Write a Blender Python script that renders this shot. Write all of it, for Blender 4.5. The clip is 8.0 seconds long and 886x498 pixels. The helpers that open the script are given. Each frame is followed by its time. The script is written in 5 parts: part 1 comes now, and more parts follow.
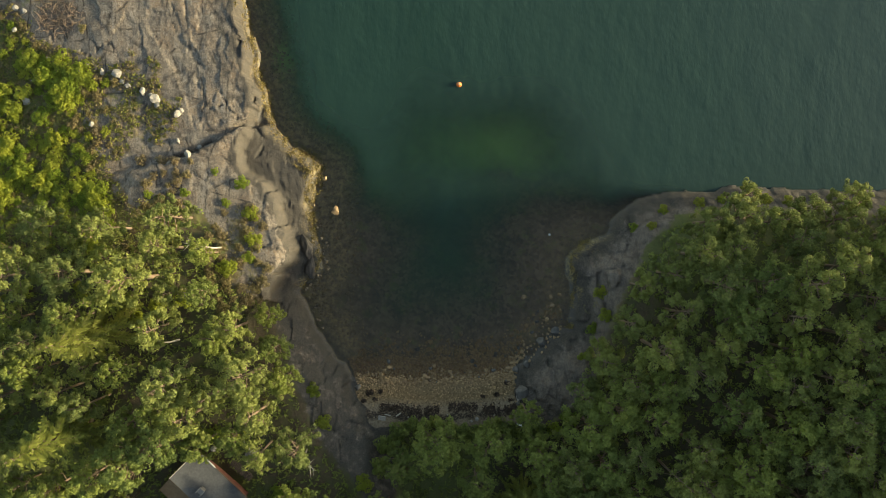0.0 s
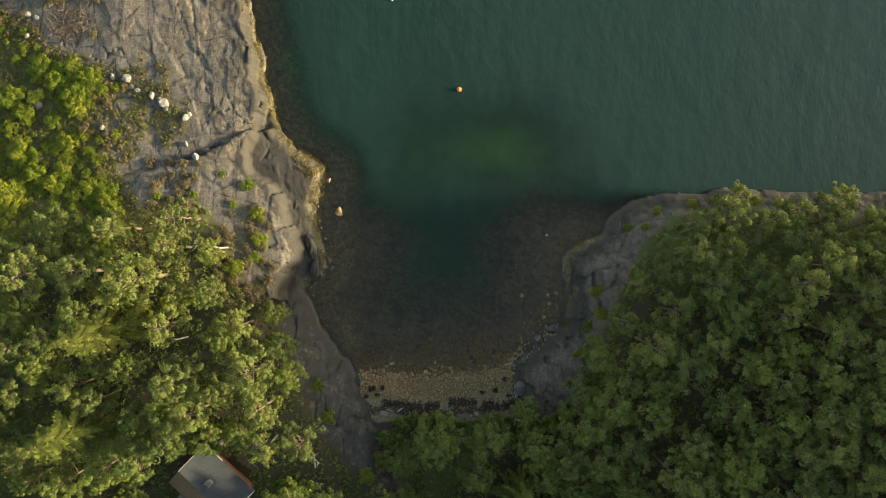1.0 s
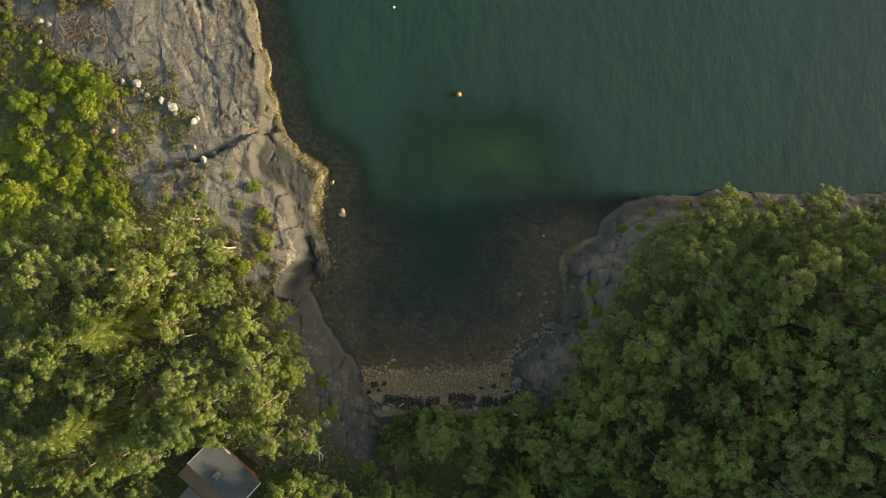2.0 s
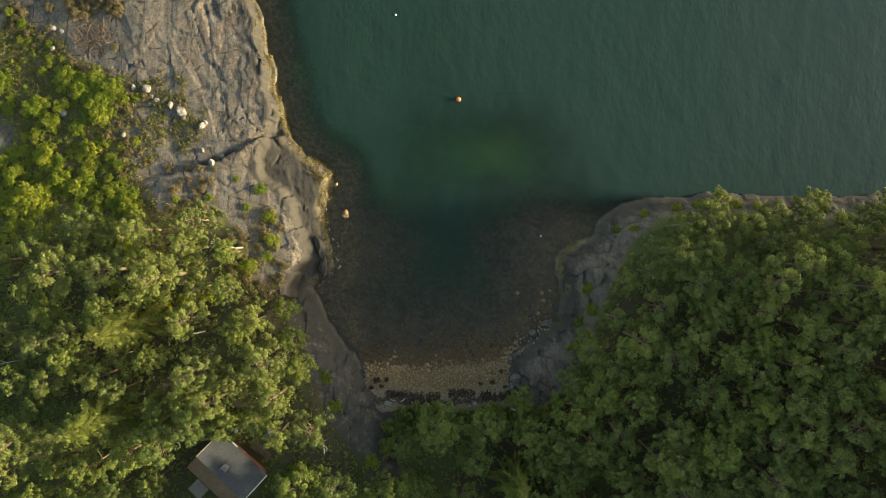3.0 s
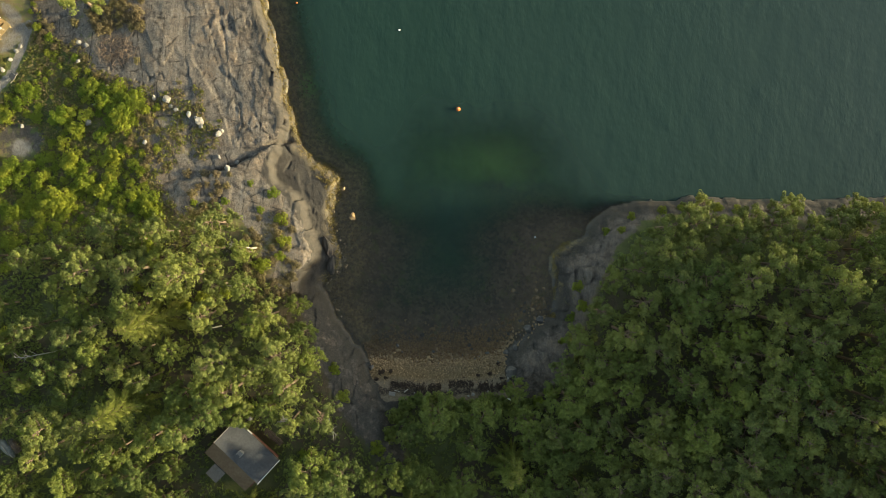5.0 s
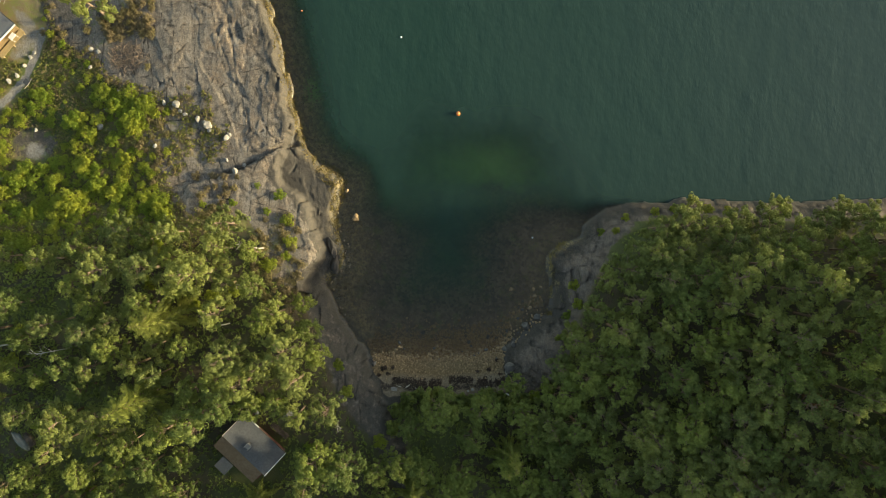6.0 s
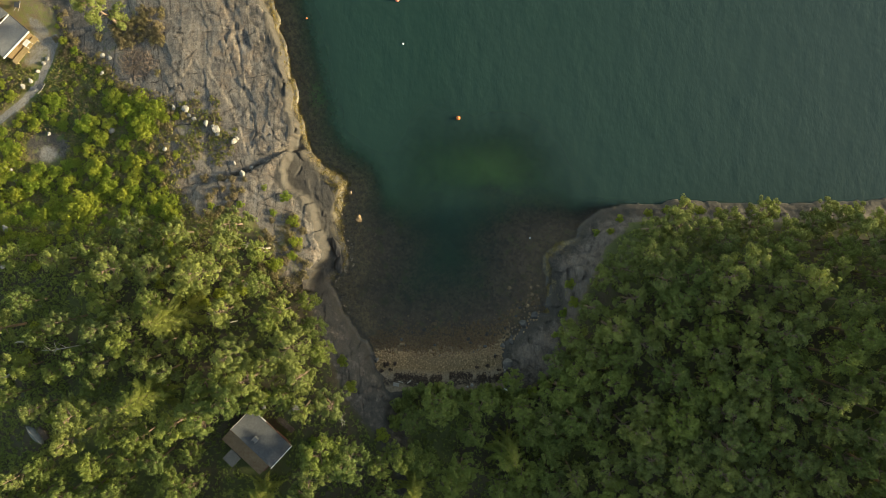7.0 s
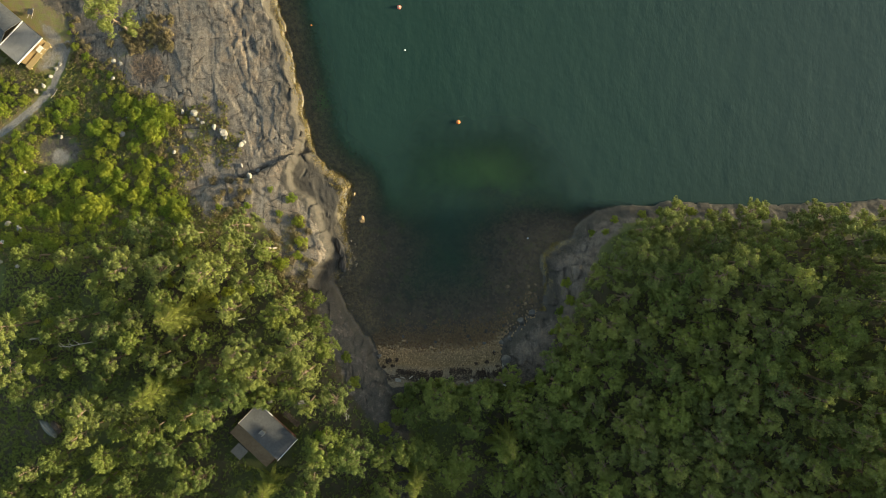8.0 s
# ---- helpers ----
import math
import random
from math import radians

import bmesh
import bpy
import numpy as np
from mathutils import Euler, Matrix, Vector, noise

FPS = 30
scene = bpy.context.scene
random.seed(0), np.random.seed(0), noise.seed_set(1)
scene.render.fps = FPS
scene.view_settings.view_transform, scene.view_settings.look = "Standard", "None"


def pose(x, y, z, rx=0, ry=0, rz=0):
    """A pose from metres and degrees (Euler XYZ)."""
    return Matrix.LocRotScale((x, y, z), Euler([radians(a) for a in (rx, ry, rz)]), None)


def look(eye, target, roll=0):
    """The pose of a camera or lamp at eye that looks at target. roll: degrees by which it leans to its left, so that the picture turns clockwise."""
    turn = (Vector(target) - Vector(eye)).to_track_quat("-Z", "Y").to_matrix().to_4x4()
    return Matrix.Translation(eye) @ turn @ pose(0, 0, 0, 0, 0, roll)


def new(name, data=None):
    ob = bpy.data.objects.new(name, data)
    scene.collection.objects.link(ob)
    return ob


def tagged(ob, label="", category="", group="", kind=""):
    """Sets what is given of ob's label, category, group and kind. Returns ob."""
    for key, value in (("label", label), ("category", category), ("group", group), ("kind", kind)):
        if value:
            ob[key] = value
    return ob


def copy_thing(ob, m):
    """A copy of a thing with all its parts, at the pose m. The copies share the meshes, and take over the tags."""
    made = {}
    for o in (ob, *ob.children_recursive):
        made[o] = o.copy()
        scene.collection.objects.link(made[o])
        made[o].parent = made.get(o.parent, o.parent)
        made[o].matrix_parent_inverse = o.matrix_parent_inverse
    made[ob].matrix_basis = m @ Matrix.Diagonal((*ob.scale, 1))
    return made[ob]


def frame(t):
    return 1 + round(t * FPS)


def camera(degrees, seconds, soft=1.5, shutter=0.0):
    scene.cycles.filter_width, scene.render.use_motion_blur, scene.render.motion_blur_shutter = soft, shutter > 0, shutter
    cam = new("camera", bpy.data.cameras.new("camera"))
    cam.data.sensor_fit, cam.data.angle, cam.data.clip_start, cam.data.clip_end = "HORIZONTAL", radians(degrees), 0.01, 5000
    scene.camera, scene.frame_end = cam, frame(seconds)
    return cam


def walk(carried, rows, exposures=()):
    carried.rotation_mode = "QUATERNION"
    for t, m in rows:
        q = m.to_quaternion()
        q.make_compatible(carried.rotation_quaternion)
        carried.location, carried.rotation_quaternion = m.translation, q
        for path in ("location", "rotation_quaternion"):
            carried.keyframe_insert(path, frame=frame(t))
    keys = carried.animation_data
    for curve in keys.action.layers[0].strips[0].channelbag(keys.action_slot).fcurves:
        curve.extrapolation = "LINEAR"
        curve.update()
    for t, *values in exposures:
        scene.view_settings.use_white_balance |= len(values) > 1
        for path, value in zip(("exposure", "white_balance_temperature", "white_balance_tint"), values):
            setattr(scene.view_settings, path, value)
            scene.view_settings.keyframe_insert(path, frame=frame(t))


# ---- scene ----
cam = camera(72.0, 8.0, soft=0.75)
# seconds; place in metres; small turns of a camera that looks straight down
ROWS = [
    (0.0, 0.486, 1.048, 74.191, -0.3229, 0.3303, 0.0437),
    (0.5, 0.383, 1.077, 75.275, -0.3366, 0.2642, 0.0672),
    (1.0, 0.288, 1.097, 76.403, -0.3428, 0.2038, 0.0863),
    (1.5, 0.199, 1.108, 77.572, -0.3428, 0.1477, 0.1015),
    (3.0, -0.056, 1.111, 81.324, -0.3180, -0.0049, 0.1281),
    (3.5, -0.145, 1.107, 82.650, -0.3059, -0.0544, 0.1324),
    (4.0, -0.239, 1.103, 84.011, -0.2939, -0.1051, 0.1352),
    (4.5, -0.342, 1.100, 85.403, -0.2833, -0.1581, 0.1371),
    (6.0, -0.722, 1.122, 89.740, -0.2731, -0.3423, 0.1419),
    (6.5, -0.881, 1.143, 91.226, -0.2812, -0.4158, 0.1449),
    (7.0, -1.059, 1.175, 92.726, -0.2970, -0.4973, 0.1494),
    (7.5, -1.260, 1.219, 94.235, -0.3220, -0.5879, 0.1560),
    (8.0, -1.485, 1.275, 95.747, -0.3574, -0.6886, 0.1651),
]
walk(cam, [(t, pose(x, y, z, rx, ry, rz)) for t, x, y, z, rx, ry, rz in ROWS],
     exposures=[(0.0, 0.88, 8250, 4.5), (8.0, 0.88, 8250, 4.5)])

# ---- light: low evening sun and clear sky ----
SUN_AZ, SUN_EL = radians(1), radians(12)
world = bpy.data.worlds.new("sky")
scene.world = world
world.use_nodes = True
wn = world.node_tree.nodes
sky = wn.new("ShaderNodeTexSky")
sky.sky_type, sky.sun_disc = "NISHITA", False
sky.sun_elevation, sky.sun_rotation = SUN_EL, math.pi / 2 - SUN_AZ
world.node_tree.links.new(sky.outputs[0], wn["Background"].inputs[0])
wn["Background"].inputs[1].default_value = 0.185
sun_data = bpy.data.lights.new("sun", "SUN")
sun_data.energy, sun_data.angle, sun_data.color = 5.8, radians(4.0), (1.0, 0.92, 0.72)
sun = new("sun", sun_data)
sun.matrix_basis = look((60, -20, 40), (60 - math.cos(SUN_AZ) * math.cos(SUN_EL), -20 - math.sin(SUN_AZ) * math.cos(SUN_EL), 40 - math.sin(SUN_EL)))


# ---- materials ----
class Nodes:
    """A small builder of node materials."""

    def __init__(self, name):
        self.mat = bpy.data.materials.new(name)
        self.mat.use_nodes = True
        self.t = self.mat.node_tree
        self.t.nodes.clear()

    def n(self, kind, out=0, props=(), **ins):
        node = self.t.nodes.new("ShaderNode" + kind)
        for key, value in props:
            if key == "operation":
                node.operation = value
            elif key == "feature":
                node.feature = value
            elif key == "blend_type":
                node.blend_type = value
            else:
                node.attribute_name = value
        for key, value in ins.items():
            sock = node.inputs[int(key[1:])] if key[0] == "_" else node.inputs[key.replace("__", " ")]
            if isinstance(value, bpy.types.NodeSocket):
                self.t.links.new(value, sock)
            else:
                sock.default_value = (*value, 1) if isinstance(value, tuple) and len(value) == 3 and sock.type == "RGBA" else value
        return node.outputs[out]

    def pos(self):
        return self.n("NewGeometry")

    def noise(self, scale, detail=4.0, rough=0.55, vector=None, color=False):
        kw = {"Vector": vector} if vector is not None else {"Vector": self.n("Mapping", _0=self.pos(), _2=(0.7, 0.5, 0.6))}
        return self.n("TexNoise", out=1 if color else 0, Scale=scale, Detail=detail, Roughness=rough, **kw)

    def voronoi(self, scale, feature="F1", out=0, vector=None):
        return self.n("TexVoronoi", out=out, props=(("feature", feature),), Scale=scale, Vector=vector if vector is not None else self.pos())

    def ramp(self, fac, lo, hi):
        return self.n("MapRange", _0=fac, _1=lo, _2=hi)

    def math(self, op, a, b=0.0):
        return self.n("Math", props=(("operation", op),), _0=a, _1=b)

    def mix(self, fac, a, b, blend="MIX"):
        return self.n("MixRGB", props=(("blend_type", blend),), _0=fac, _1=a, _2=b)

    def attr(self, name):
        return self.n("Attribute", props=(("attribute_name", name),))

    def split(self, color):
        node = self.t.nodes.new("ShaderNodeSeparateColor")
        self.t.links.new(color, node.inputs[0])
        return node.outputs[0], node.outputs[1], node.outputs[2]

    def stretch(self, sx, sy, sz, turn=0.0):
        return self.n("Mapping", _0=self.pos(), _2=(0.5, 0.4, turn), _3=(sx, sy, sz))

    def bump(self, height, strength, distance):
        return self.n("Bump", Strength=strength, Distance=distance, Height=height)

    def done(self, shader):
        out = self.t.nodes.new("ShaderNodeOutputMaterial")
        self.t.links.new(shader, out.inputs[0])
        return self.mat

    def plain(self, color, rough=0.8, normal=None, metal=0.0):
        kw = {"Normal": normal} if normal is not None else {}
        return self.done(self.n("BsdfPrincipled", Base__Color=color, Roughness=rough, Metallic=metal, **kw))


def ground_material():
    g = Nodes("ground")
    veg, beach, gravel = g.split(g.attr("cover"))
    sandbed_lit, weed, grass = g.split(g.attr("bed"))
    z = g.n("SeparateXYZ", out=2, _0=g.pos())
    fine, mid, big = g.noise(6.0, 6, 0.65), g.noise(1.1, 5, 0.6), g.noise(0.18, 3)
    # bare rock: grey gneiss, with pale, rusty and dark patches along the strata
    warp = g.mix(0.12, g.stretch(1.0, 0.42, 1.0, -0.32), g.noise(0.5, 4, 0.6, color=True))
    strata = g.noise(1.3, 9, 0.75, warp)
    grain = g.noise(9.0, 5, 0.75)
    rock = g.mix(g.ramp(strata, 0.38, 0.64), (0.104, 0.088, 0.075), (0.255, 0.214, 0.172))
    rock = g.mix(g.math("MULTIPLY", g.ramp(g.noise(0.3, 7, 0.7), 0.47, 0.62), 0.65), rock, (0.205, 0.138, 0.088))
    rock = g.mix(g.math("MULTIPLY", g.ramp(g.noise(1.9, 8, 0.8), 0.54, 0.64), 0.4), rock, (0.065, 0.06, 0.056))
    rock = g.mix(g.math("MULTIPLY", g.ramp(g.noise(0.8, 8, 0.75, g.stretch(1.0, 0.22, 1.0, -0.32)), 0.55, 0.64), 0.6), rock, (0.295, 0.26, 0.225))
    rock = g.mix(g.math("MULTIPLY", g.ramp(grain, 0.56, 0.66), 0.6), rock, (0.375, 0.338, 0.29))
    rock = g.mix(g.math("MULTIPLY", g.ramp(grain, 0.44, 0.34), 0.65), rock, (0.05, 0.046, 0.042))
    lines = g.noise(3.2, 5, 0.7, g.stretch(1.0, 0.13, 1.0, -0.32))
    rock = g.mix(g.math("MULTIPLY", g.ramp(lines, 0.52, 0.6), 0.45), rock, (0.062, 0.056, 0.05))
    rock = g.mix(g.math("MULTIPLY", g.ramp(g.noise(3.8, 5, 0.7), 0.52, 0.6), 0.5), rock, (0.31, 0.272, 0.23))
    rock = g.mix(g.math("MULTIPLY", g.ramp(g.noise(4.6, 5, 0.7), 0.53, 0.6), 0.55), rock, (0.055, 0.048, 0.04))
    seam = g.voronoi(0.42, "DISTANCE_TO_EDGE", vector=g.mix(0.25, g.stretch(1.0, 0.35, 1.0, -0.32), g.noise(1.1, 5, 0.65, color=True)))
    rock = g.mix(g.math("MULTIPLY", g.ramp(seam, 0.04, 0.008), g.ramp(mid, 0.42, 0.6)), rock, (0.045, 0.038, 0.032))
    cross = g.voronoi(0.33, "DISTANCE_TO_EDGE", vector=g.mix(0.3, g.stretch(0.4, 1.0, 1.0, 0.35), g.noise(0.9, 5, 0.65, color=True)))
    rock = g.mix(g.math("MULTIPLY", g.ramp(cross, 0.03, 0.006), g.ramp(g.noise(0.6, 4, 0.6), 0.48, 0.6)), rock, (0.05, 0.042, 0.035))
    swirl = g.noise(1.0, 7, 0.7, g.mix(0.35, g.stretch(0.5, 1.6, 1.0, 0.5), g.noise(0.35, 4, 0.6, color=True)))
    rock = g.mix(g.math("MULTIPLY", g.ramp(swirl, 0.52, 0.58), 0.35), rock, (0.06, 0.055, 0.052))
    rock = g.mix(g.math("MULTIPLY", g.ramp(g.n("SeparateXYZ", out=0, _0=g.pos()), 4.0, 14.0), 0.55), rock, g.mix(g.ramp(strata, 0.35, 0.65), (0.085, 0.064, 0.052), (0.165, 0.122, 0.096)))
    crack = g.n("Attribute", out=2, props=(("attribute_name", "joint"),))
    rock = g.mix(g.math("MULTIPLY", crack, g.ramp(mid, 0.35, 0.6)), rock, (0.04, 0.036, 0.031))
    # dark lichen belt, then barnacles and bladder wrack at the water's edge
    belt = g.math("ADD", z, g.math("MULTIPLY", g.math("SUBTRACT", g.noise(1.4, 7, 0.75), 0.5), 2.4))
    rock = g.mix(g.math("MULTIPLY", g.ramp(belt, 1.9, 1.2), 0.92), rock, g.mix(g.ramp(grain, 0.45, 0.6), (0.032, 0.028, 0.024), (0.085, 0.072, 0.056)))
    speck = g.ramp(g.noise(5.0, 5, 0.8), 0.46, 0.55)
    # West shore lichen, plus shade painted onto the southern and eastern rock
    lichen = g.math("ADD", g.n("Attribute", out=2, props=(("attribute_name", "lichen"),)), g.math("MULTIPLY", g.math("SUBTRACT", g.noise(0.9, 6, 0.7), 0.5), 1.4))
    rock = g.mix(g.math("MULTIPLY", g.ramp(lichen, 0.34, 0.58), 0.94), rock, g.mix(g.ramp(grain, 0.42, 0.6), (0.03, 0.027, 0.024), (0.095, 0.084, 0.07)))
    patchy = g.ramp(g.noise(0.7, 4, 0.65), 0.42, 0.55)
    line = g.math("MULTIPLY", g.math("MULTIPLY", g.ramp(belt, 0.95, 0.55), g.ramp(belt, -0.6, -0.1)), g.n("Attribute", out=2, props=(("attribute_name", "barnacle"),)))
    rock = g.mix(g.math("MULTIPLY", g.math("MULTIPLY", line, patchy), speck), rock, g.mix(g.ramp(fine, 0.4, 0.6), (0.12, 0.08, 0.018), (0.36, 0.28, 0.13)))
    # heath and forest floor
    heath = g.mix(g.ramp(mid, 0.38, 0.62), (0.18, 0.13, 0.07), (0.16, 0.165, 0.046))
    heath = g.mix(g.math("MULTIPLY", g.ramp(fine, 0.5, 0.7), 0.6), heath, (0.19, 0.155, 0.10))
    heath = g.mix(g.ramp(big, 0.58, 0.7), heath, (0.12, 0.10, 0.075))
    litter = g.mix(g.ramp(mid, 0.4, 0.6), g.mix(g.ramp(fine, 0.4, 0.6), (0.045, 0.034, 0.021), (0.10, 0.073, 0.044)), (0.060, 0.062, 0.024))
    heath = g.mix(g.n("Attribute", out=2, props=(("attribute_name", "litter"),)), heath, litter)
    lawn = g.mix(g.ramp(fine, 0.3, 0.7), (0.055, 0.085, 0.018), (0.12, 0.135, 0.04))
    heath = g.mix(grass, heath, lawn)
    # vegetation frays over the rock
    edge = g.math("ADD", veg, g.math("MULTIPLY", g.math("SUBTRACT", g.noise(0.9, 6, 0.7), 0.5), 1.3))
    land = g.mix(g.ramp(edge, 0.42, 0.6), rock, heath)
    # beach: wet ochre shingle to drier pale sand, with a wrack line
    peb = g.voronoi(7.0, out=1)
    grains = g.split(peb)[0]
    sand = g.mix(g.ramp(grains, 0.0, 1.0), (0.115, 0.075, 0.032), (0.25, 0.165, 0.078))
    sand = g.mix(g.ramp(z, 0.4, 0.7), sand, g.mix(grains, (0.16, 0.12, 0.078), (0.28, 0.22, 0.15)))
    sand = g.mix(g.math("MULTIPLY", g.ramp(z, 0.12, -0.12), 0.7), sand, g.mix(grains, (0.16, 0.085, 0.04), (0.42, 0.23, 0.11)))
    wrackz = g.math("ABSOLUTE", g.math("SUBTRACT", g.math("ADD", z, g.math("MULTIPLY", g.math("SUBTRACT", mid, 0.5), 0.35)), 0.98))
    sand = g.mix(g.math("MULTIPLY", g.ramp(wrackz, 0.12, 0.05), g.ramp(fine, 0.38, 0.52)), sand, (0.035, 0.024, 0.018))
    land = g.mix(g.ramp(g.math("ADD", beach, g.math("MULTIPLY", g.math("SUBTRACT", mid, 0.5), 0.5)), 0.4, 0.6), land, sand)
    # gravel path and yard
    grav = g.mix(g.split(g.voronoi(9.0, out=1))[1], (0.14, 0.128, 0.112), (0.27, 0.25, 0.22))
    land = g.mix(g.ramp(g.math("ADD", gravel, g.math("MULTIPLY", g.math("SUBTRACT", g.mix(0.5, mid, g.noise(0.45, 6, 0.7)), 0.5), 1.5)), 0.4, 0.7), land, grav)
    # sea bed: dark cobbles, weed, pale green sand further out with a painted shadow edge
    cob = g.mix(0.5, g.split(g.voronoi(2.6, out=1))[0], g.noise(2.0, 7, 0.75))
    bed = g.mix(g.ramp(cob, 0.2, 1.0), (0.105, 0.074, 0.050), (0.285, 0.20, 0.125))
    bed = g.mix(g.math("MULTIPLY", g.ramp(g.noise(0.55, 6, 0.7), 0.54, 0.64), 0.5), bed, (0.15, 0.17, 0.045))
    bed = g.mix(g.math("MULTIPLY", g.ramp(g.noise(0.4, 6, 0.75), 0.5, 0.6), 0.6), bed, (0.06, 0.05, 0.035))
    bed = g.mix(g.ramp(z, -1.3, -3.2), bed, g.mix(g.ramp(g.noise(0.25, 5, 0.65), 0.35, 0.65), (0.10, 0.16, 0.075), (0.17, 0.25, 0.10)))
    bed = g.mix(g.math("MULTIPLY", weed, g.ramp(g.noise(1.6, 5, 0.7), 0.4, 0.6)), bed, (0.36, 0.26, 0.13))
    bed = g.mix(g.ramp(g.math("ADD", sandbed_lit, g.math("MULTIPLY", g.math("SUBTRACT", g.noise(0.3, 6, 0.7), 0.5), 1.1)), 0.15, 0.95), bed, (0.27, 0.47, 0.12))
    under = g.math("MULTIPLY", g.ramp(z, 0.08, -0.2), g.math("SUBTRACT", 1.0, g.math("MULTIPLY", beach, g.ramp(z, -0.9, -0.1))))
    color = g.mix(under, land, bed)
    h = g.math("ADD", g.math("MULTIPLY", strata, 0.5), g.math("ADD", g.math("MULTIPLY", fine, 0.35), g.math("MULTIPLY", crack, -0.3)))
    h = g.math("ADD", h, g.math("MULTIPLY", grains, g.math("MULTIPLY", beach, 0.3)))
    return g.plain(color, g.n("MapRange", _0=z, _1=0.1, _2=0.6, _3=0.45, _4=0.88), g.bump(h, 0.9, 0.13))


def water_material():
    g = Nodes("sea_water")
    depth = g.n("Attribute", out=2, props=(("attribute_name", "depth"),))
    patch = g.n("MapRange", _0=g.noise(0.07, 4, 0.6), _1=0.38, _2=0.62, _3=0.25, _4=1.0)
    waves = g.noise(0.5, 3, 0.5, g.stretch(1.25, 0.62, 1.0, 0.25))
    ripples = g.noise(2.2, 3, 0.6, g.stretch(1.3, 0.5, 1.0, 0.4))
    h = g.math("MULTIPLY", g.math("ADD", waves, g.math("MULTIPLY", ripples, 0.3)), patch)
    normal = g.bump(h, 0.5, 0.22)
    swell = g.bump(g.math("ADD", g.math("MULTIPLY", g.noise(0.3, 3, 0.6, g.stretch(1.1, 0.75, 1.0, 0.3)), 1.4), h), 0.9, 0.11)
    fog = g.math("SUBTRACT", 1.0, g.math("POWER", 2.718, g.math("MULTIPLY", g.math("POWER", depth, 2.0), -0.11)))
    tint = g.n("BsdfTransparent", Color=g.mix(g.ramp(depth, 0.8, 4.0), (0.92, 0.88, 0.80), (0.52, 0.73, 0.56)))
    # Greyer, paler eastwards: the sky's sheen is painted into the body colour
    murk_sheen = g.n("BsdfDiffuse", Color=g.mix(g.ramp(g.math("ADD", g.n("SeparateXYZ", out=0, _0=g.pos()), g.math("MULTIPLY", g.noise(0.05, 3), 30.0)), 15.0, 75.0), (0.0165, 0.0425, 0.0345), (0.0285, 0.0505, 0.047)), Normal=swell)
    body = g.n("MixShader", _0=fog, _1=tint, _2=murk_sheen)
    gloss = g.n("BsdfGlossy", Color=(1, 1, 1), Roughness=0.12, Normal=normal)
    fres = g.n("Fresnel", IOR=1.33, Normal=normal)
    return g.done(g.n("MixShader", _0=fres, _1=body, _2=gloss))


def leaf_material(name, dark, light, tip, glow=0.35):
    g = Nodes(name)
    one = g.n("ObjectInfo", out=5)
    leaf = g.n("NewGeometry", out=8)
    color = g.mix(leaf, dark, light)
    color = g.mix(g.math("MULTIPLY", one, 0.55), color, tip)
    color = g.mix(g.math("MULTIPLY", g.ramp(one, 0.45, 0.0), 0.4), color, tuple(c * f for c, f in zip(dark, (1.0, 1.25, 1.25))))
    color = g.mix(g.math("MULTIPLY", g.ramp(g.noise(0.6, 3), 0.45, 0.65), 0.35), color, light)
    shell = g.n("BsdfPrincipled", Base__Color=color, Roughness=0.7, Specular__IOR__Level=0.2)
    back = g.n("BsdfTranslucent", Color=g.mix(0.5, color, (0.172, 0.208, 0.048)))
    return g.done(g.n("MixShader", _0=glow, _1=shell, _2=back))


def rough_material(name, a, b, scale, rough=0.85, bump=0.3, turn=None):
    g = Nodes(name)
    v = g.stretch(*turn) if turn else g.pos()
    n1, n2 = g.noise(scale, 6, 0.65, v), g.noise(scale * 0.17, 3)
    color = g.mix(g.ramp(n1, 0.35, 0.65), a, b)
    color = g.mix(g.math("MULTIPLY", g.ramp(n2, 0.45, 0.7), 0.4), color, tuple(0.62 * c for c in a))
    color = g.mix(g.math("MULTIPLY", g.n("ObjectInfo", out=5), 0.3), color, b)
    return g.plain(color, rough, g.bump(n1, bump, 0.05))


M_GROUND, M_WATER = ground_material(), water_material()
M_PINE = leaf_material("pine_needles", (0.097, 0.113, 0.045), (0.286, 0.33, 0.106), (0.305, 0.33, 0.084), 0.44)
M_BROAD = leaf_material("broad_leaves", (0.092, 0.113, 0.042), (0.262, 0.325, 0.09), (0.29, 0.33, 0.074), 0.44)
M_SPRUCE = leaf_material("spruce_needles", (0.098, 0.122, 0.028), (0.275, 0.31, 0.07), (0.31, 0.29, 0.07), 0.45)
M_BUSH = leaf_material("bush_leaves", (0.125, 0.175, 0.024), (0.36, 0.43, 0.065), (0.40, 0.39, 0.065), 0.5)
M_GRASS = leaf_material("heath_grass_blades", (0.10, 0.115, 0.032), (0.21, 0.215, 0.06), (0.22, 0.20, 0.06), 0.35)
M_DRY = leaf_material("dry_heather", (0.12, 0.085, 0.05), (0.25, 0.19, 0.11), (0.20, 0.18, 0.06), 0.2)
M_RUST = leaf_material("dead_needles", (0.15, 0.065, 0.03), (0.27, 0.13, 0.065), (0.22, 0.11, 0.045))
M_BARK = rough_material("bark", (0.135, 0.092, 0.064), (0.26, 0.185, 0.13), 5.0)
M_OLDLOG = rough_material("old_firewood", (0.055, 0.042, 0.034), (0.13, 0.10, 0.078), 6.0)
M_GREYWOOD = rough_material("weathered_wood", (0.30, 0.27, 0.23), (0.50, 0.46, 0.40), 7.0)
M_STONE = rough_material("pale_stone", (0.19, 0.178, 0.158), (0.35, 0.328, 0.292), 5.0)
